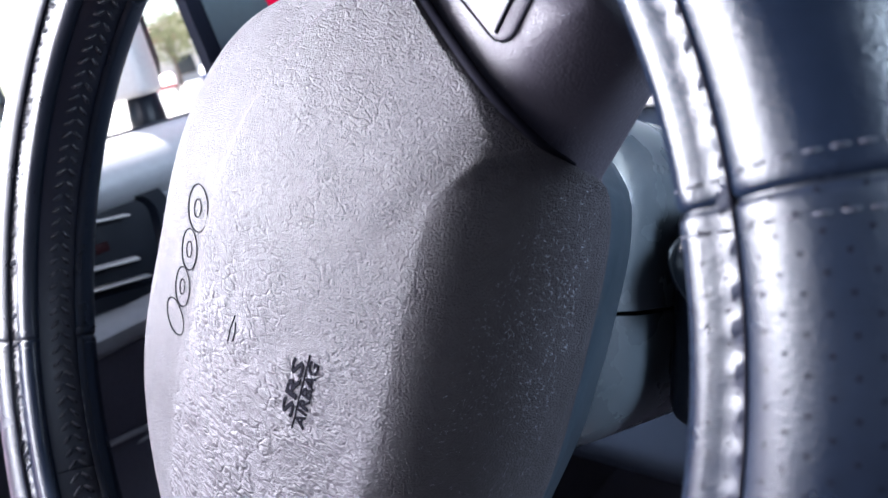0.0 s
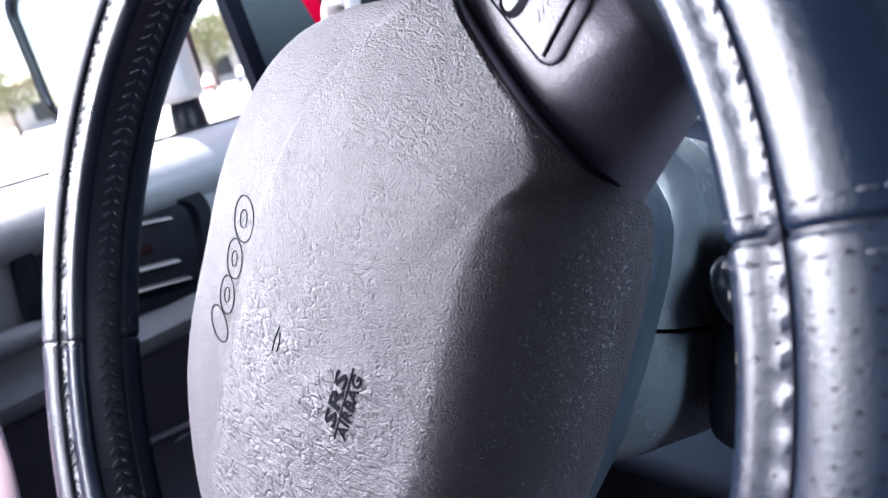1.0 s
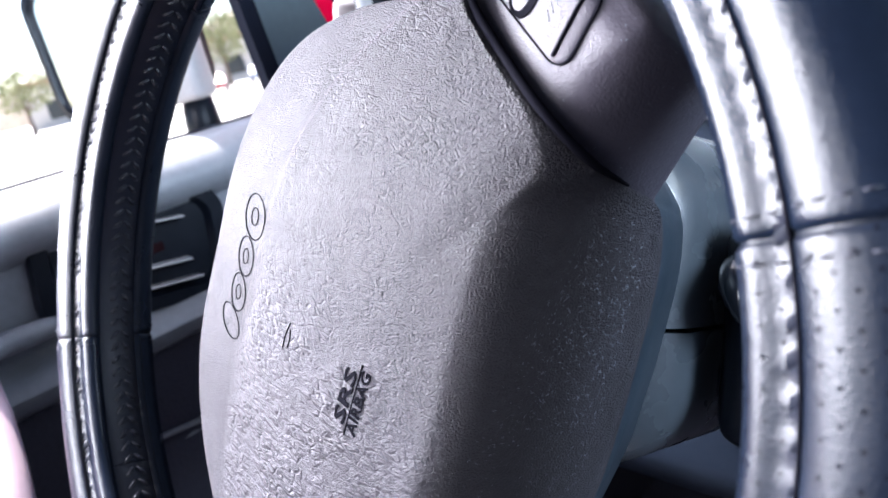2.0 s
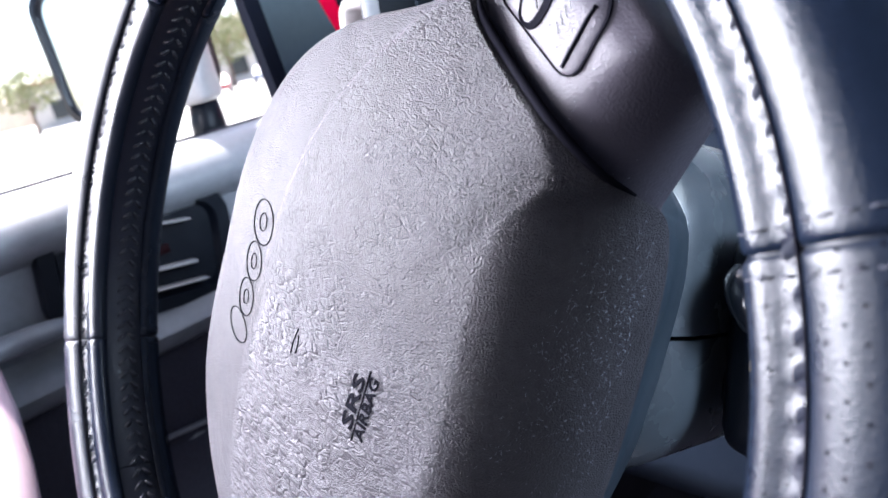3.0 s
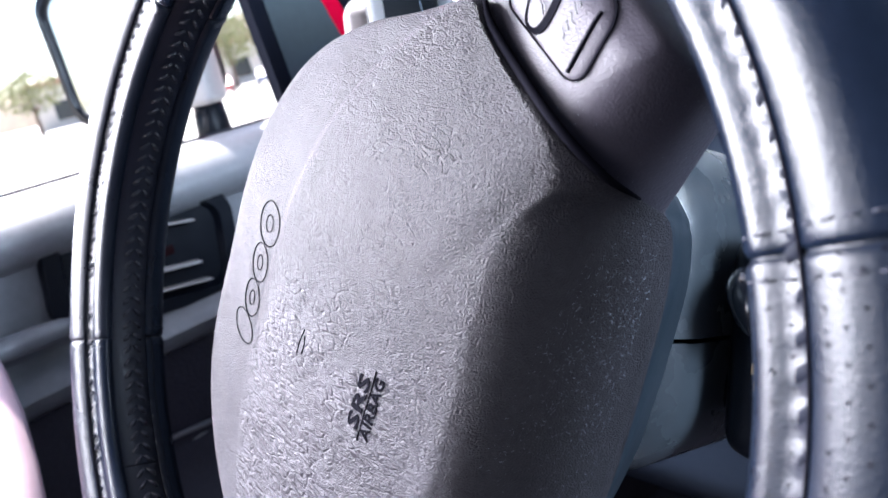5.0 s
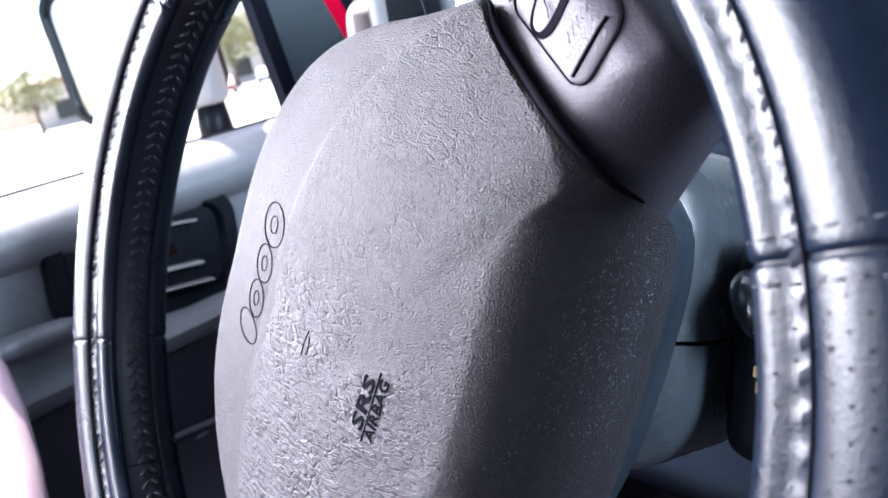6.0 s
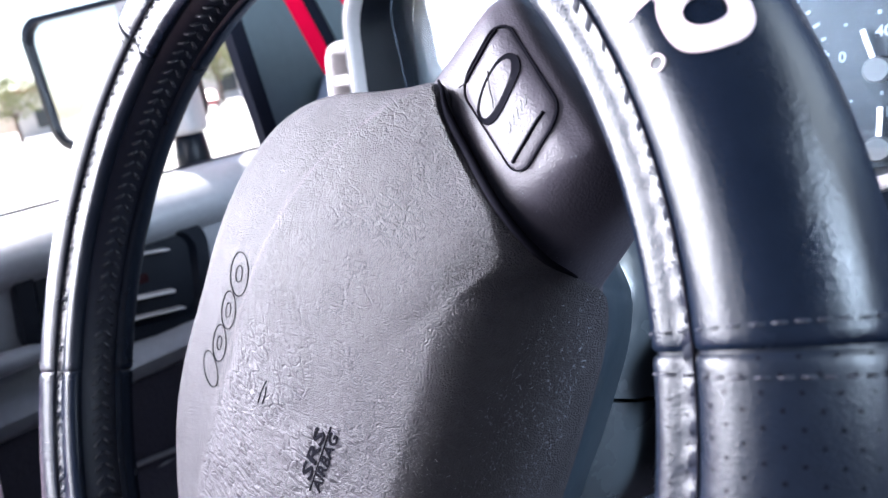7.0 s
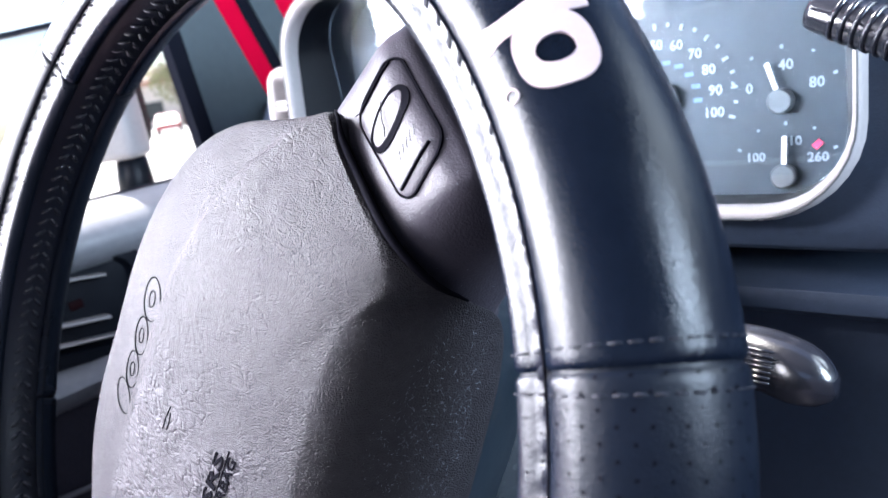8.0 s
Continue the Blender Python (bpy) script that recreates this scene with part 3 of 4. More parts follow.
SEAMS = (-59.8, 58.6, 119.5, 238.6)
for a0, a1, kind in ((-59.8, 58.6, "smooth_panel"), (58.6, 119.5, "perforated_panel"), (119.5, 238.6, "smooth_panel"), (238.6, 300.2, "perforated_panel")):
    bm = bmesh.new()
    lo, hi = a0 + 0.10, a1 - 0.10
    n = int((hi - lo) / 0.44)
    angles = [lo, lo + 0.12, lo + 0.27] + [lo + 0.44 + (hi - lo - 0.88) * k / n for k in range(n + 1)] + [hi - 0.27, hi - 0.12, hi]
    loft(bm, [[on_rim(a, t, cover_radius(a, t, r, lo, hi)) for t, r in zip(TH, RD)] for a in angles], False)
    part(kind, bm, LEATHER if kind == "smooth_panel" else PERFLEATHER, cover)
for a in SEAMS:
    bm = bmesh.new()
    for d in (-1.35, 1.35):
        for t0 in range(-150, 140, 9):
            tube(bm, [on_rim(a + d, t0, skin(t0) - 0.0003), on_rim(a + d, t0 + 3, skin(t0 + 3) + 0.0002), on_rim(a + d, t0 + 6, skin(t0 + 6) - 0.0003)], 0.00032, 5)
    tagged(part("seam_stitching", bm, THREAD, cover), kind="stuff")
    bm = bmesh.new()
    rim_patch(bm, a - 0.2, a + 0.2, 2, TH[2:-2], [r - 0.0010 for r in RD[2:-2]])
    part("seam_gap", bm, BLACK, cover)

bm = bmesh.new()
for k in range(164):
    a, tug = PITCH * (k + 0.5 + 0.25 * (TUG[-k - 1] - 0.95)), TUG[k]
    rings = []
    for q in (-1.0, -0.7, -0.35, 0.0, 0.35, 0.7, 1.0):               # a flat dark loop in the gutter, standing for a shaded pit
        rise = (0.00012 + 0.00022 * tug) * (1 - abs(q) ** 2) - 0.0001
        rings.append([on_rim(a + (0.10 + 0.30 * tug) * q - 0.5 * (u - 0.5), LACE + 7.5 * tug * u + 0.4, skin(LACE + 7.5 * tug * u + 0.4) + rise) for u in (0, 0.15, 0.3, 0.5, 0.7, 0.85, 1.0)])
    loft(bm, rings, False)
tagged(part("lacing", bm, CORD, cover, "lacing as dull dark loops that stand for shaded pits"), kind="stuff")
bm = bmesh.new()
tube(bm, [on_rim(0.75 * k, LACE - 0.4, GRIP - 0.0013) for k in range(481)], 0.00042, 5, False)
part("lacing_seam", bm, GROOVESHADE, cover, "thin dark line beside the lacing")

# flat dark discs on the leather, in place of the shade in punched holes
bm = bmesh.new()
for c, s in ((-75.0, 1), (88.0, 1)):
    for i in range(-8, 9):
        for j in range(-2, 18):
            a, t = c + i * 1.75 + (0.87 if j % 2 else 0), 132 - 7.6 * j
            if abs(t - LACE) < 5 or t > 144 or c - 15 > a or a > c + 15:
                continue
            o = [on_rim(a + 0.11 * math.cos(q), t + 0.95 * math.sin(q), skin(t) + 0.00012) for q in (2 * math.pi * k / 6 for k in range(6))]
            bm.faces.new([bm.verts.new(p) for p in o])
tagged(part("perforation", bm, GROOVESHADE, cover), kind="stuff")

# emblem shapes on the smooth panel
def rim_shape(bm, outline, hole=None, lift=0.0004):
    """A thin flat shape given in degrees (round the wheel, round the section), with an optional hole of as many points."""
    if hole:
        loft(bm, [[on_rim(a, t, skin(t) - 0.0002) for a, t in outline], [on_rim(a, t, skin(t) + lift) for a, t in outline],
                  [on_rim(a, t, skin(t) + lift) for a, t in hole], [on_rim(a, t, skin(t) - 0.0002) for a, t in hole]], True)
    else:
        c = (sum(p[0] for p in outline) / len(outline), sum(p[1] for p in outline) / len(outline))
        loft(bm, [[on_rim(a, t, skin(t) - 0.0002) for a, t in outline]] + [[on_rim(c[0] + (a - c[0]) * k, c[1] + (t - c[1]) * k, skin(c[1] + (t - c[1]) * k) + lift) for a, t in outline] for k in (1, 0.66, 0.33, 0.05)], True, False, True)


def oval(ca, ct, ra, rt, n=28, sq=2.6):
    out = []
    for k in range(n):
        q = 2 * math.pi * k / n
        c, s = math.cos(q), math.sin(q)
        out.append((ca + ra * math.copysign(abs(c) ** (2 / sq), c), ct + rt * math.copysign(abs(s) ** (2 / sq), s)))
    return out


bm = bmesh.new()
rim_shape(bm, oval(-40.8, 59.5, 2.6, 21), oval(-40.8, 59.5, 1.0, 10.5, sq=2.2))
part("emblem_ring", bm, EMBLEM, cover, "pale pink rounded ring", angle=30)
bm = bmesh.new()
rim_shape(bm, [(-38.9, 93), (-38.9, 74), (-38.5, 52), (-38.5, 33), (-36.9, 33), (-36.9, 63), (-36.9, 93)])
part("emblem_bar", bm, EMBLEM, cover, "pale pink bar", angle=30)
bm = bmesh.new()
rim_shape(bm, oval(-33.6, 60, 2.4, 20), oval(-33.6, 60, 1.1, 11, sq=2.2))
part("emblem_ring", bm, EMBLEM, cover, "pale pink rounded ring", angle=30)
bm = bmesh.new()
rim_shape(bm, oval(-42.5, 89, 0.55, 4.4, 16, 2), oval(-42.5, 89, 0.42, 3.4, 16, 2))
part("trademark_ring", bm, EMBLEM, cover)

# ---------- steering column ----------
column = thing("steering_column", HUB, "dark plastic steering column shroud with ignition lock", "steering column")
bm = bmesh.new()
sec = rounded_rect(0.104, 0.062, 0.036, 8)
up = [(x, y + 0.012) for x, y in sec]
loft(bm, [[(x * k, max(y, 0.004) * k, z) for x, y in up] for k, z in ((0.80, -0.080), (0.93, -0.086), (0.99, -0.10), (1.0, -0.17), (1.02, -0.29))], True, True, True)
part("upper_shroud", bm, COLUMN, column, angle=50)
bm = bmesh.new()
loft(bm, [[(x * k, min(y, 0.0022) * k, z) for x, y in up] for k, z in ((0.79, -0.081), (0.92, -0.087), (0.98, -0.101), (0.99, -0.17), (1.01, -0.29))], True, True, True)
part("lower_shroud", bm, COLUMN, column, angle=50)

bm = bmesh.new()
box(bm, 0.1085, 0.140, -0.034, 0.041, -0.150, -0.104, 0.009, 4)
lock = part("ignition_lock", bm, BLACK, column, "black ignition lock housing")
bm = bmesh.new()
for k, (u, w) in enumerate(((-0.010, 0.0016), (-0.005, 0.0026), (0.0005, 0.0018))):
    box(bm, 0.1215 - w, 0.1215 + w, u, u + 0.0035, -0.1045, -0.1035, 0.0003)
part("lock_marking", bm, GOLD, lock, "short gold marks", smooth=False)
bm = bmesh.new()
tube(bm, smoothed([(0.113, 0.026, -0.109), (0.1155, 0.0225, -0.1035), (0.1185, 0.0175, -0.1005), (0.121, 0.011, -0.1005), (0.1215, 0.0075, -0.102)], 18, False), [0.0066 * math.sqrt(max(0.05, 1 - ((k - 8.5) / 9.2) ** 2)) for k in range(18)], 20)
part("lock_nub", bm, LEVER, lock, "knurled grey nub")

# tilt lever with its rounded knob, and the ribbed stalk above it
bm = bmesh.new()
path = [(0.10 + 0.0885 * k / 39, 0.0365 - 0.0035 * k / 39 - 0.0075 * max(0, (k - 27) / 12) ** 2, -0.142 + 0.016 * k / 39) for k in range(40)]
tube(bm, path, [0.0106 * (0.96 if k < 24 else 1.0) * (1 if k < 33 else math.sqrt(max(0.03, 1 - ((k - 32.5) / 6.6) ** 2))) for k in range(40)], 24)
lever = part("tilt_lever", bm, LEVER, column, "rounded pale grey lever knob")
for k in range(7):
    bm = bmesh.new()
    tube(bm, [(0.1640, 0.0372 - 0.0016 * k, -0.1190 + 0.0004 * k), (0.1725, 0.0369 - 0.0016 * k, -0.1178 + 0.0004 * k)], 0.00045, 6)
    part("lever_rib", bm, LEVER, lever)

stalk = thing("wiper_stalk", HUB, "black ribbed stalk end above the steering column", "stalk")
bm = bmesh.new()
a, b = Vector((0.1705, 0.1545, -0.14)), Vector((0.2325, 0.1205, -0.14))
d = (b - a)
tube(bm, [a, a + d * 0.012, a + d * 0.04, a + d * 0.5, b, b + d * 1.0], [0.0055, 0.0068, 0.0075, 0.0075, 0.0075, 0.008], 20)
knob = part("stalk_body", bm, STALKPLASTIC, stalk)
for k in range(6):
    bm = bmesh.new()
    c = a + d * (0.14 + 0.055 * k)
    tube(bm, [c, c + d * 0.02], 0.0081, 16)
    part("rib", bm, STALKPLASTIC, knob)

# ---------- instrument cluster ----------
CLUSTER = Matrix.Translation((0, 0.272, 1.318)) @ pose(0, 0, 0, 84)
cluster = thing("instrument_cluster", CLUSTER, "instrument cluster with round white-numbered gauges in a deep bezel", "instrument cluster")
bm = bmesh.new()
def raised(pts):
    return [(x, y + 0.006) for x, y in pts]


o, i, back = raised(rounded_rect(0.1785, 0.0755, 0.040, 8)), raised(rounded_rect(0.1745, 0.0690, 0.036, 8)), raised(rounded_rect(0.1640, 0.0705, 0.032, 8))
loft(bm, [[(x, y, 0.030) for x, y in o], [(x, y, 0.046) for x, y in o], [(x * 0.998, y * 0.985, 0.051) for x, y in o], [(x * 0.992, y * 0.97, 0.053) for x, y in o], [(x * 1.005, y * 1.02, 0.052) for x, y in i], [(x, y, 0.048) for x, y in i], [(x * 0.997, y, 0.041) for x, y in i]], True)
bezel = part("bezel", bm, BEZEL, cluster, "pale grey moulded bezel")
bm = bmesh.new()
loft(bm, [[(x * 0.998, y * 1.0005, 0.0412) for x, y in i], [(x, y, -0.004) for x, y in back]], True)
part("bezel_inner_wall", bm, BLACK, bezel, "black inner wall of the hood")
i = back
bm = bmesh.new()
wide = [(x * (1.45 if x > 0 else 1.02), y * 1.195 - 0.006 * 0.195) for x, y in o]
loft(bm, [[(x, y, 0.025) for x, y in o], [(x, y, 0.041) for x, y in o], [(x + (u - x) * 0.8, y + (v - y) * 0.8, 0.039) for (x, y), (u, v) in zip(o, wide)], [(u, v, 0.034) for u, v in wide], [(u, v, -0.03) for u, v in wide]], True)
part("cowl", bm, DASHPLASTIC, cluster, "dark plastic cowl round the bezel", angle=50)
# thin raised grey line on the bezel; its darker colour stands for a groove's shade
bm = bmesh.new()
rr_ = [(x * 0.992, y * 0.978, 0.0532) for x, y in o]
tube(bm, rr_ + rr_[:1], 0.0005, 5)
part("bezel_groove_shade", bm, HUBGREY, bezel)
bm = bmesh.new()
plate(bm, [(x * 1.005, y * 1.005) for x, y in i], -0.006, -0.002)
face = part("gauge_panel", bm, FACE, cluster, "dark grey printed gauge panel", smooth=False)

bm = bmesh.new()
plate(bm, i, 0.0120, 0.0135)
for v in bm.verts:                               # the lens leans over the gauges
    v.co.z += 0.14 * (v.co.y - 0.006)
lens = part("gauge_lens", bm, LENS, cluster, "clear plastic gauge lens", smooth=False)
lens.visible_shadow = False


def gauge(cx, cy, radius, a0, a1, ticks, numerals, size, name, needle, warn=(), scale_at=1.27):
    bm = bmesh.new()
    for k in range(ticks + 1):
        a = radians(a0 + (a1 - a0) * k / ticks)
        r0 = radius * (scale_at if k % 2 == 0 else scale_at + 0.04)
        bar(bm, (cx + r0 * math.cos(a), cy + r0 * math.sin(a)), (cx + radius * (scale_at + 0.11) * math.cos(a), cy + radius * (scale_at + 0.11) * math.sin(a)), size * 0.20, -0.002, -0.0014)
    dial = tagged(part(name, bm, WHITEINK, cluster, "white gauge scale with numerals", smooth=False), kind="stuff")
    for a, word in numerals:
        a = radians(a)
        bm = bmesh.new()
        lettering(bm, word, size, Matrix.Translation((cx + radius * math.cos(a), cy + radius * math.sin(a), -0.0016)), 0.0002, bold=0.02)
        part("numeral", bm, WHITEINK, dial, smooth=False)
    for a in warn:
        bm = bmesh.new()
        a = radians(a)
        bar(bm, (cx + radius * 1.1 * math.cos(a), cy + radius * 1.1 * math.sin(a)), (cx + radius * 1.35 * math.cos(a), cy + radius * 1.35 * math.sin(a)), 0.003, -0.002, -0.0012)
        part("warning_mark", bm, REDINK, dial, "red warning mark", smooth=False)
    bm = bmesh.new()
    a = radians(needle)
    bar(bm, (cx, cy), (cx + radius * 1.15 * math.cos(a), cy + radius * 1.15 * math.sin(a)), radius * 0.13, 0.001, 0.002)
    part("needle", bm, NEEDLE, dial, "ivory needle", smooth=False)
    bm = bmesh.new()
    plate(bm, [(cx + radius * 0.36 * math.cos(q), cy + radius * 0.36 * math.sin(q)) for q in (2 * math.pi * k / 24 for k in range(24))], -0.001, 0.0035, 0.001)
    part("needle_hub", bm, HUBGREY, dial, angle=40)
    return dial


gauge(0.0745, -0.0145, 0.0287, 203, -17, 20, [(203 - 22 * k, str(10 * k)) for k in range(11)], 0.0070, "speedometer", 200)
gauge(-0.0745, -0.0145, 0.0287, 203, -17, 14, [(203 - 220 / 7 * k, str(k)) for k in range(8)], 0.0070, "tachometer", 203)
bm = bmesh.new()
for k in range(4, 11):
    a = radians(206 - 21 * k)
    cx, cy = 0.0745 + 0.0195 * math.cos(a), -0.0145 + 0.0195 * math.sin(a)
    bar(bm, (cx - 0.0022, cy), (cx + 0.0022, cy), 0.0022, -0.002, -0.0015)
part("inner_scale", bm, BLUEINK, cluster, "pale blue inner scale", smooth=False)
gauge(0.1345, -0.0202, 0.0165, 155, 25, 4, [(155, "0"), (84, "40"), (25, "80")], 0.0068, "oil_pressure_gauge", 108, scale_at=1.46)
gauge(0.1353, -0.0557, 0.0165, 148, 30, 4, [(146, "100"), (80, "210"), (30, "260")], 0.0062, "temperature_gauge", 88, warn=(45,), scale_at=1.46)
gauge(-0.1345, -0.0202, 0.0175, 160, 20, 4, [], 0.0068, "volt_gauge", 100)
gauge(-0.1353, -0.0557, 0.0175, 160, 20, 4, [], 0.0068, "fuel_gauge", 60)

# ---------- dashboard ----------
bm = bmesh.new()
prof = [(0.72, 1.345), (0.36, 1.345), (0.315, 1.338), (0.297, 1.31), (0.292, 1.25), (0.286, 1.222), (0.258, 1.2135), (0.2505, 1.2105), (0.249, 1.2060), (0.2495, 1.2005), (0.254, 1.1965), (0.266, 1.192),
        (0.275, 1.10), (0.30, 0.98), (0.40, 0.86), (0.72, 0.80)]
loft(bm, [[(x, y, z) for y, z in prof] for x in (-0.335, -0.325, 1.08)], True, True, True)
tagged(part("dashboard", bm, DASHPLASTIC, None, "", angle=40), "dark grey moulded plastic dashboard", "dashboard", kind="structure")

vent = thing("side_vent", Matrix.Translation((-0.236, 0.272, 1.336)) @ pose(0, 0, 0, 80), "pale grey dashboard air vent with dark slots", "air vent")
bm = bmesh.new()
o, i = rounded_rect(0.026, 0.026, 0.014), rounded_rect(0.019, 0.018, 0.005)
loft(bm, [[(x, y, -0.03) for x, y in o], [(x, y, 0.006) for x, y in o], [(x * 0.93, y * 0.95, 0.009) for x, y in o], [(x, y, 0.007) for x, y in i], [(x, y, -0.012) for x, y in i]], True)
part("vent_frame", bm, BEZEL, vent)
bm = bmesh.new()
plate(bm, i, -0.016, -0.012)
part("vent_back", bm, BLACK, vent, smooth=False)
for y0, y1 in ((-0.0085, -0.0050), (-0.0040, -0.0005)):
    bm = bmesh.new()
    box(bm, -0.0192, 0.0192, y0, y1, -0.012, 0.0055, 0.0008)
    part("slat", bm, BEZEL, vent)
bm = bmesh.new()
tube(bm, [(-0.006, 0.000, -0.008), (0.004, 0.017, -0.008)], 0.0014, 8)
part("vent_lever", bm, HUBGREY, vent, "grey flap behind the slot")

# ---------- driver's door ----------
door = thing("driver_door", Matrix.Translation((0, 0, 0)), "driver's door with dark moulded trim and a latch cup", "car door")
bm = bmesh.new()
dp = [(-0.40, 1.282), (-0.372, 1.286), (-0.347, 1.2865), (-0.330, 1.2815), (-0.317, 1.2735), (-0.309, 1.264), (-0.307, 1.255), (-0.313, 1.246), (-0.328, 1.238), (-0.333, 1.178), (-0.322, 1.172), (-0.304, 1.168), (-0.299, 1.160),
      (-0.304, 1.150), (-0.325, 1.140), (-0.42, 1.138), (-0.42, 1.20), (-0.41, 1.27)]
loft(bm, [[(x, y, z) for x, z in dp] for y in (-0.95, -0.94, 0.30, 0.31)], True, True, True)
part("door_panel", bm, DOORTRIM, door, "grey grained door trim", angle=50)
bm = bmesh.new()
lp = [(-0.325, 1.1395), (-0.330, 1.0), (-0.33, 0.62), (-0.42, 0.62), (-0.42, 1.1375)]
loft(bm, [[(x, y, z) for x, z in lp] for y in (-0.95, 0.31)], True, True, True)
part("lower_panel", bm, DOORCARPET, door, "dark lower door trim", angle=50)
bm = bmesh.new()
tube(bm, [(-0.349, -0.95, 1.2868), (-0.349, 0.27, 1.2868)], 0.0017, 8)
part("window_seal", bm, BLACK, door, "black rubber window seal")
bm = bmesh.new()
o, i = rounded_rect(0.072, 0.045, 0.024), rounded_rect(0.060, 0.034, 0.016)
lean = Matrix.Translation((-0.3265, 0.079, 1.217)) @ Matrix.Rotation(radians(-9), 4, "X")
cup = lean @ pose(0, 0, 0, 90, 0, 90)
loft(bm, [[(x, y, -0.004) for x, y in o], [(x, y, 0.006) for x, y in o], [(x * 0.98, y * 0.97, 0.009) for x, y in o], [(x, y, 0.009) for x, y in i], [(x * 0.95, y * 0.93, 0.0015) for x, y in i]], True, True, True)
bmesh.ops.transform(bm, matrix=cup, verts=bm.verts)
latch = part("latch_cup", bm, BLACK, door, "black latch cup", angle=40)
for y0, y1, z, h in ((0.055, 0.116, 1.199, 0.0011), (0.055, 0.122, 1.184, 0.0006), (0.055, 0.116, 1.232, 0.0007)):
    bm = bmesh.new()
    box(bm, 0.0045, 0.0155, y0 - 0.080, y1 - 0.080, z - h - 1.210, z + h - 1.210, min(0.0008, h * 0.4), m=lean)
    part("latch_bar", bm, BEZEL, latch, "pale bar across the latch cup")
bm = bmesh.new()
box(bm, -0.3255, -0.3235, 0.09, 0.100, 1.212, 1.219, 0.0006)
part("lock_indicator", bm, DULLRED, latch, "small dark red lock mark")
bm = bmesh.new()
box(bm, -0.352, -0.322, -0.02, 0.17, 0.96, 1.075, 0.02, 4)
part("door_pocket", bm, DOORCARPET, door, "dark moulded pocket")
bm = bmesh.new()
tube(bm, [(-0.31, -0.06 + 0.016 * k, 1.198 - 0.0006 * k) for k in range(6)], [0.004, 0.007, 0.008, 0.008, 0.007, 0.003], 12)
part("pull_handle_end", bm, DOORTRIM, door, "rounded end of the pull handle")
bm = bmesh.new()
rest = [(-0.335, 1.232, -0.034), (-0.300, 1.229, -0.034), (-0.283, 1.219, -0.034), (-0.268, 1.203, -0.034), (-0.247, 1.181, -0.037), (-0.222, 1.158, -0.044), (-0.200, 1.139, -0.052), (-0.188, 1.122, -0.057),
        (-0.186, 1.105, -0.060), (-0.200, 1.085, -0.060), (-0.335, 1.060, -0.060)]
rest = [(x - 0.006, z, y - 0.003) for x, z, y in rest]
loft(bm, [[(x, -0.60, z) for x, z, y in rest], [(x, y - 0.024, z) for x, z, y in rest], [(x - 0.002, y - 0.011, z - 0.002) for x, z, y in rest], [(x - 0.006, y - 0.003, z - 0.006) for x, z, y in rest], [(x - 0.013, y, z - 0.013) for x, z, y in rest]], True, True, True)
part("armrest", bm, PALEPINK, door, "pale pink sunlit armrest", angle=50)
# ring and ledge take the lighter trim colour in place of highlights
bm = bmesh.new()
tube(bm, [(-0.327, 0.070 + 0.030 * math.cos(a), 1.035 + 0.030 * math.sin(a)) for a in (2 * math.pi * k / 24 for k in range(25))], 0.0022, 8, False)
tube(bm, [(-0.325, 0.03, 1.079), (-0.325, 0.16, 1.062)], 0.0025, 8)
part("speaker_ring", bm, DOORTRIM, door, "ring and ledge low on the door, pale for their highlights")

# ---------- windscreen frame and pillar ----------
def slab(bm, quad, thick):
    """A flat piece with four corners in the y, z plane at x = quad's first value."""
    x, *pts = quad
    loft(bm, [[(x, y, z) for y, z in pts], [(x - thick, y, z) for y, z in pts]], True, True, True)


pillar = thing("windscreen_pillar", Matrix.Translation((0, 0, 0)), "red painted windscreen pillar with dark trim", "pillar", kind="structure")
bm = bmesh.new()
slab(bm, (-0.345, (0.252, 1.27), (0.350, 1.27), (0.238, 1.57), (0.226, 1.57)), 0.012)
part("door_frame_post", bm, TEALTRIM, pillar, "dark teal-grey corner panel of the door frame", smooth=False)
bm = bmesh.new()
slab(bm, (-0.3425, (0.245, 1.27), (0.260, 1.27), (0.234, 1.57), (0.219, 1.57)), 0.014)
part("frame_seal", bm, RUBBER, pillar, "black rubber seal", smooth=False)
for name, mat, x, lo0, lo1, hi0, hi1, text in (("painted_post", REDPAINT, -0.400, 0.390, 0.419, 0.185, 0.213, "glossy red paint"), ("frame_seal", RUBBER, -0.403, 0.419, 0.437, 0.213, 0.231, "black rubber seal"),
                                               ("frame_trim", TEALTRIM, -0.401, 0.437, 0.468, 0.231, 0.262, "dark teal-grey trim"), ("painted_frame", REDPAINT, -0.402, 0.468, 0.56, 0.262, 0.35, "glossy red paint")):
    bm = bmesh.new()
    slab(bm, (x, (lo0, 1.25), (lo1, 1.25), (hi1, 1.80), (hi0, 1.80)), 0.05)
    part(name, bm, mat, pillar, text, smooth=False)

# ---------- plain cabin walls, mostly out of view, that close the place ---
# unseen top, its front and rear ends drawn back to let light in
bm = bmesh.new()
box(bm, -0.45, 1.2, -0.66, 0.21, 1.80, 1.84, 0.005)
tagged(part("ceiling", bm, ROOFCLOTH), "unseen black cloth top, cut short to let light in", "ceiling", kind="structure")
bm = bmesh.new()
box(bm, -0.42, 1.2, -1.5, 0.8, 0.50, 0.54)
tagged(part("floor", bm, DOORCARPET, smooth=False), "dark carpeted cabin floor", "floor", kind="structure")
bm = bmesh.new()
box(bm, 0.95, 1.01, -1.5, 0.8, 0.54, 1.47)
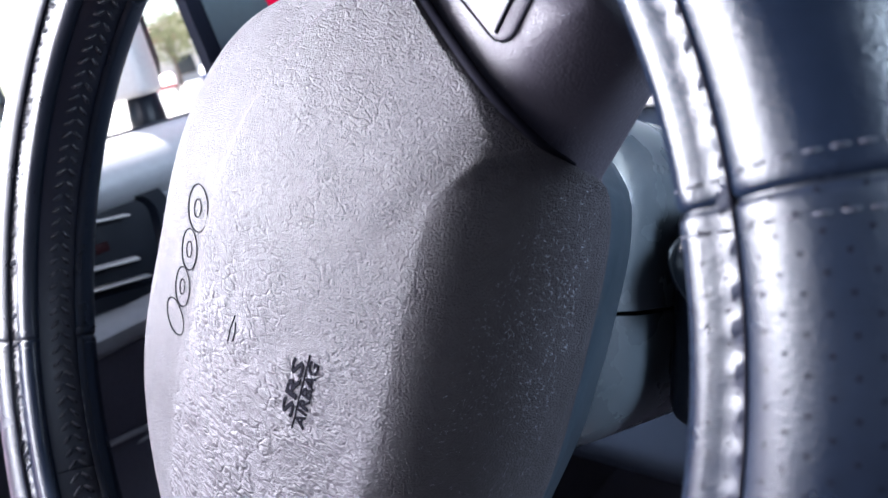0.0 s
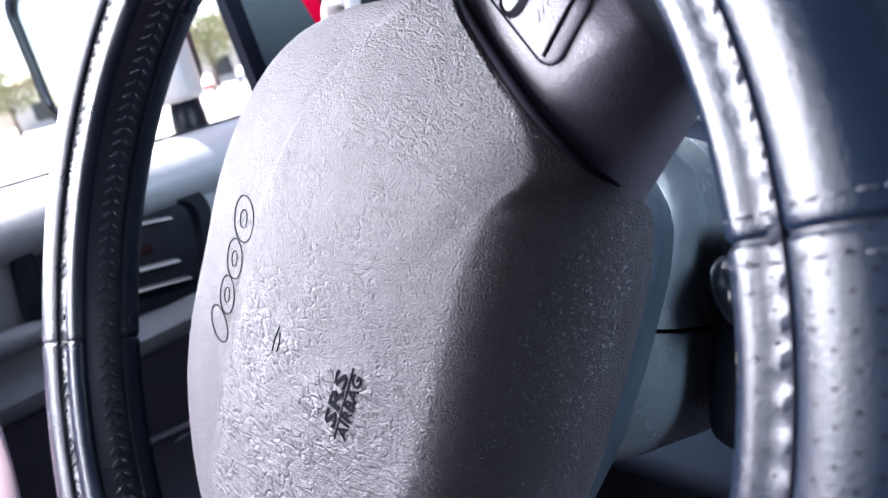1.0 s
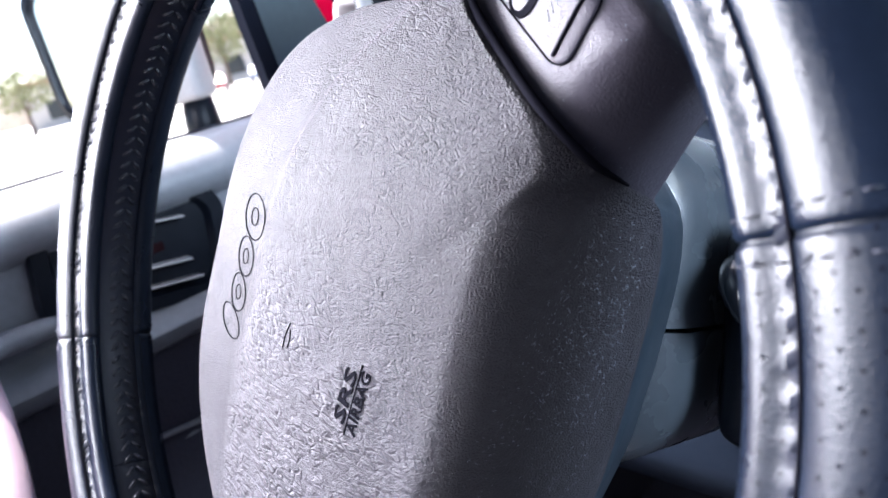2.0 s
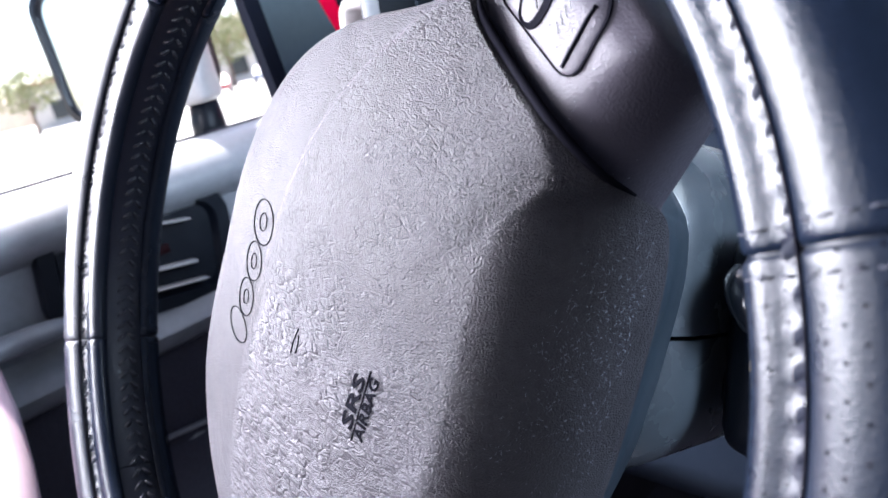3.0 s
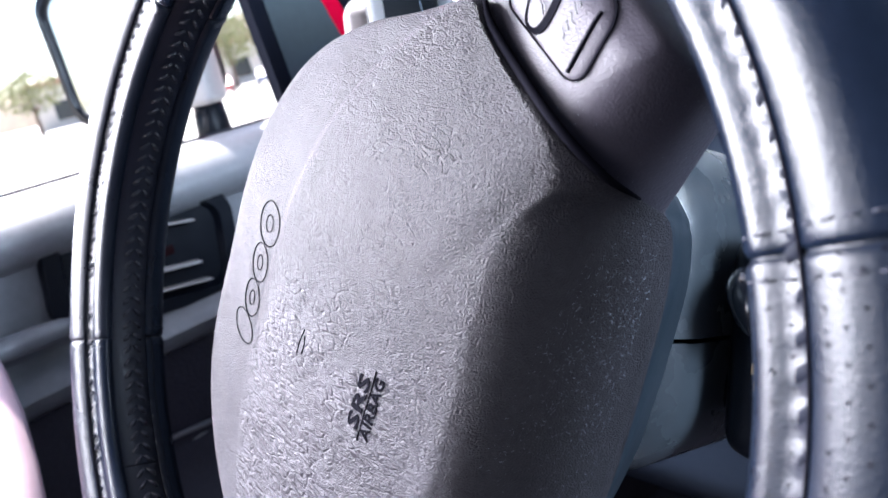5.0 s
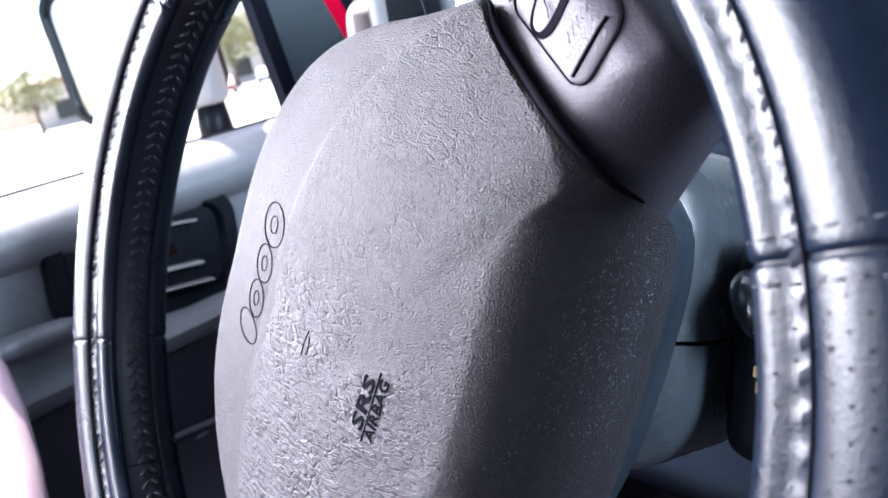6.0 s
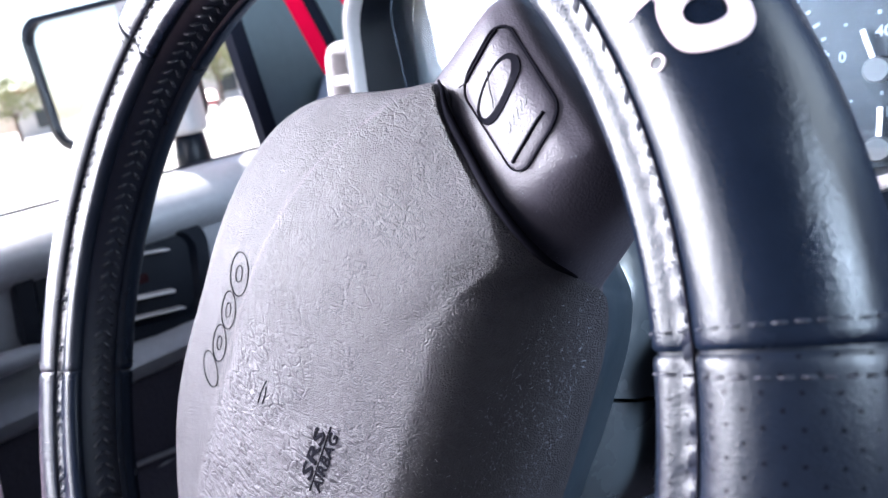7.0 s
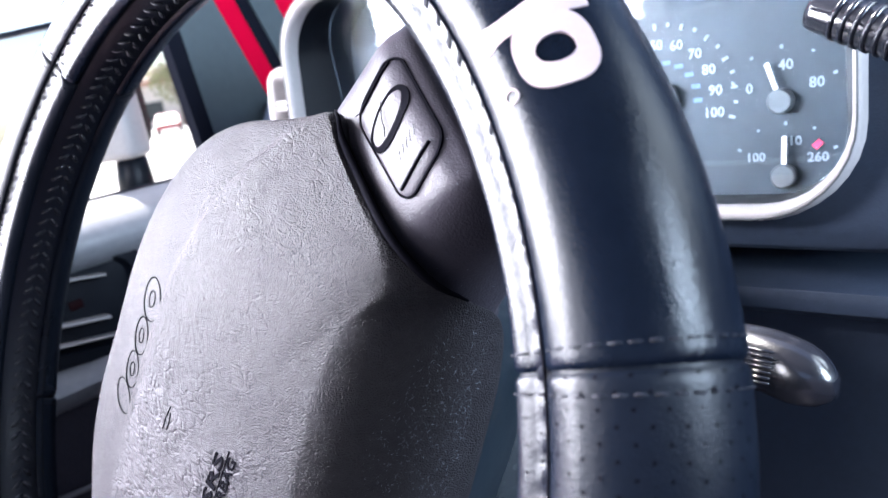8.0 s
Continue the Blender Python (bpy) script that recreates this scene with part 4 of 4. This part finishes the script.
box(bm, 0.95, 1.01, -1.5, 0.8, 1.73, 1.80)
box(bm, 0.95, 1.01, -1.5, -0.38, 1.47, 1.73)
box(bm, 0.95, 1.01, 0.34, 0.8, 1.47, 1.73)
tagged(part("wall_east", bm, DOORCARPET, smooth=False), "passenger side door trim", "wall", kind="structure")
bm = bmesh.new()
box(bm, -0.42, 1.10, -1.5, -1.44, 0.54, 1.80)
tagged(part("wall_south", bm, ROOFCLOTH, smooth=False), "tailgate trim", "wall", kind="structure")

bm = bmesh.new()
box(bm, -0.42, 1.10, 0.80, 0.86, 0.54, 1.345)
tagged(part("wall_north", bm, DOORCARPET, smooth=False), "dark firewall under the dashboard", "wall", kind="structure")
bm = bmesh.new()
box(bm, -0.46, -0.36, 0.312, 0.80, 0.54, 1.27)
tagged(part("wall_west_front", bm, DOORCARPET, smooth=False), "dark footwell side", "wall", kind="structure")
bm = bmesh.new()
box(bm, -0.46, -0.36, -1.5, -0.952, 0.54, 1.30)
box(bm, -0.46, -0.36, -1.5, -0.952, 1.76, 1.80)
box(bm, -0.46, -0.36, -1.5, -1.42, 1.30, 1.76)
box(bm, -0.46, -0.36, -0.98, -0.952, 1.30, 1.76)
tagged(part("wall_west_rear", bm, ROOFCLOTH, smooth=False), "dark soft top side with an open quarter window", "wall", kind="structure")

# ---------- outside mirror ----------
mid = Vector((-0.452, 0.172, 1.375))
mn = Vector((0.5, -0.866, 0.0)).normalized()
mx = Vector((0.866, 0.5, 0.0))
my = mn.cross(mx)
MM = Matrix((mx, my, mn)).transposed().to_4x4()
MM.translation = mid
mirror = thing("side_mirror", MM, "door mirror with a black housing on a short stem", "mirror")
bm = bmesh.new()
o = [(x if x < 0 else x * 0.70, y) for x, y in rounded_rect(0.088, 0.062, 0.022, 6)]
loft(bm, [[(x * 0.7, y * 0.7, -0.06) for x, y in o], [(x * 0.95, y * 0.95, -0.045) for x, y in o], [(x, y, 0.0) for x, y in o], [(x * 0.93, y * 0.92, 0.002) for x, y in o], [(x * 0.92, y * 0.91, -0.004) for x, y in o]], True, True, False)
part("mirror_housing", bm, BLACK, mirror, "black plastic housing", angle=40)
bm = bmesh.new()
plate(bm, [(x * 0.925, y * 0.915) for x, y in o], -0.006, -0.003)
part("mirror_pane", bm, MIRRORGLASS, mirror, "bright mirror pane", smooth=False)
bm = bmesh.new()
box(bm, 0.020, 0.066, -0.066, 0.060, -0.03, 0.004, 0.008, 3)
part("mirror_end_box", bm, BEZEL, mirror, "pale grey box at the housing's right end")
bm = bmesh.new()
tube(bm, [(0.046, -0.060, -0.02), (0.044, -0.085, -0.02), (0.042, -0.12, -0.02)], [0.013, 0.016, 0.018], 12)
part("stem", bm, BLACK, mirror, "ribbed black stem")

# ---------- outside ----------
bm = bmesh.new()
bmesh.ops.create_grid(bm, x_segments=40, y_segments=40, size=400)
tagged(part("ground", bm, ASPHALT, smooth=False), "pale sunlit concrete of a car park", "ground", kind="structure")


def parked_car(m, paint, label):
    c = thing("parked_car", m, label, "car", "cars in the car park")
    bm = bmesh.new()
    side = [(-2.2, 0.35), (-2.25, 0.75), (-1.95, 0.95), (-1.2, 1.02), (-0.6, 1.48), (0.9, 1.5), (1.6, 1.05), (2.15, 0.95), (2.25, 0.5), (2.2, 0.35)]
    loft(bm, [[(x, y, z) if z < 1.1 else (x, y * 0.82, z) for x, z in side] for y in (-0.85, -0.8, 0.8, 0.85)], True, True, True)
    part("body", bm, paint, c, angle=35)
    for sx in (-1.4, 1.4):
        for sy in (-0.8, 0.8):
            bm = bmesh.new()
            tube(bm, [(sx, sy - 0.1, 0.33), (sx, sy + 0.1, 0.33)], 0.33, 18)
            w = part("wheel", bm, TYRE, c, angle=40)
            bm = bmesh.new()
            tube(bm, [(sx, sy - 0.11, 0.33), (sx, sy + 0.11, 0.33)], 0.2, 14)
            part("rim", bm, CHROME, w, angle=40)
    for y in (-0.7, 0.7):
        bm = bmesh.new()
        pts = [(-0.95, 1.06), (-0.52, 1.42), (0.8, 1.43), (1.3, 1.08)]
        loft(bm, [[(x, y * 1.1, z) for x, z in pts], [(x, y * 1.04 , z) for x, z in pts]], True, True, True)
        part("side_window", bm, DARKGLASS, c, smooth=False)
    return c


BLUEPAINT = material("blue_car_paint", (0.03, 0.06, 0.18), 0.3, vary=0.05, scale=3)
WHITEPAINT = material("white_car_paint", (0.75, 0.75, 0.76), 0.3, vary=0.04, scale=3)
CARRED = material("faded_red_car_paint", (0.28, 0.05, 0.06), 0.35, vary=0.05, scale=3)
parked_car(pose(-51, 26.5, 0, 0, 0, 150), CARRED, "faded red parked saloon car on the concrete")
parked_car(pose(-56, 33.5, 0, 0, 0, 148), BLUEPAINT, "blue parked saloon car on the concrete")
parked_car(pose(-60, 21.0, 0, 0, 0, 152), WHITEPAINT, "white parked saloon car on the concrete")


def tree(m, h, r, seed):
    t = thing("tree", m, "leafy tree beyond the car park", "tree", "trees beyond the car park")
    rnd = random.Random(seed)
    bm = bmesh.new()
    tube(bm, [(0, 0, 0), (0.1, 0, h * 0.3), (0, 0.1, h * 0.75)], [0.22, 0.16, 0.06], 8)
    for k in range(6):
        a = k * 1.1
        tube(bm, [(0.05, 0.05, h * 0.35), (math.cos(a) * r * 0.6, math.sin(a) * r * 0.6, h * (0.6 + 0.05 * k))], [0.08, 0.02], 6)
    part("trunk", bm, BARK, t)
    bm = bmesh.new()
    for k in range(900):
        v = Vector((rnd.gauss(0, 1), rnd.gauss(0, 1), rnd.gauss(0, 1))).normalized() * (rnd.random() ** 0.4)
        p = Vector((v.x * r, v.y * r, h * 0.68 + v.z * h * 0.36))
        q = pose(*p, rnd.random() * 360, rnd.random() * 360, rnd.random() * 360)
        s = 0.12 + 0.16 * rnd.random()
        bm.faces.new([bm.verts.new(q @ Vector(c)) for c in ((-s, 0, 0), (0, -s * 0.6, 0.02), (s, 0, 0), (0, s * 0.6, 0.02))])
    part("crown", bm, LEAF, t, smooth=False)
    return t


for x, y, h, r, seed in ((-70, 42, 8.5, 3.6, 1), (-76, 20, 6.0, 3.4, 2), (-66, 36, 7.0, 2.6, 3), (-74, 27, 5.5, 2.4, 4)):
    tree(pose(x, y, 0), h, r, seed)

# dry hill far behind the car park
SCRUB = material("dry_scrub", (0.150, 0.120, 0.095), 0.9, vary=0.5, scale=0.12)
bm = bmesh.new()
rows = []
for i in range(25):
    u = i / 24
    rows.append([(v, 0.0 + 70 * u, (21 + 5 * math.sin(v * 0.021 + 1) + 2.5 * math.sin(v * 0.067) + 0.05 * v) * math.sin(math.pi * (0.03 + 0.94 * u)) - 2.5) for v in range(-220, 221, 10)])
loft(bm, rows, False)
hill = part("hill", bm, SCRUB)
hill.matrix_world = pose(-225, 130, 0, 0, 0, 60)
tagged(hill, "dry tan hill beyond the car park", "hill", kind="structure")

building = thing("low_building", pose(-88, 50, 0, 0, 0, 58), "low pale building across the car park", "building")
bm = bmesh.new()
box(bm, -26, 26, -4, 4, 0, 5.2)
part("wall", bm, PLASTER, building, smooth=False)
bm = bmesh.new()
box(bm, -26.4, 26.4, -4.4, 4.4, 5.2, 5.8, 0.05)
part("roof", bm, ROOFTILE, building, smooth=False)
for k in range(11):
    bm = bmesh.new()
    box(bm, -23.6 + 4.4 * k, -21.2 + 4.4 * k, -4.06, -3.98, 0.9, 3.2)
    part("window", bm, DARKGLASS, building, smooth=False)
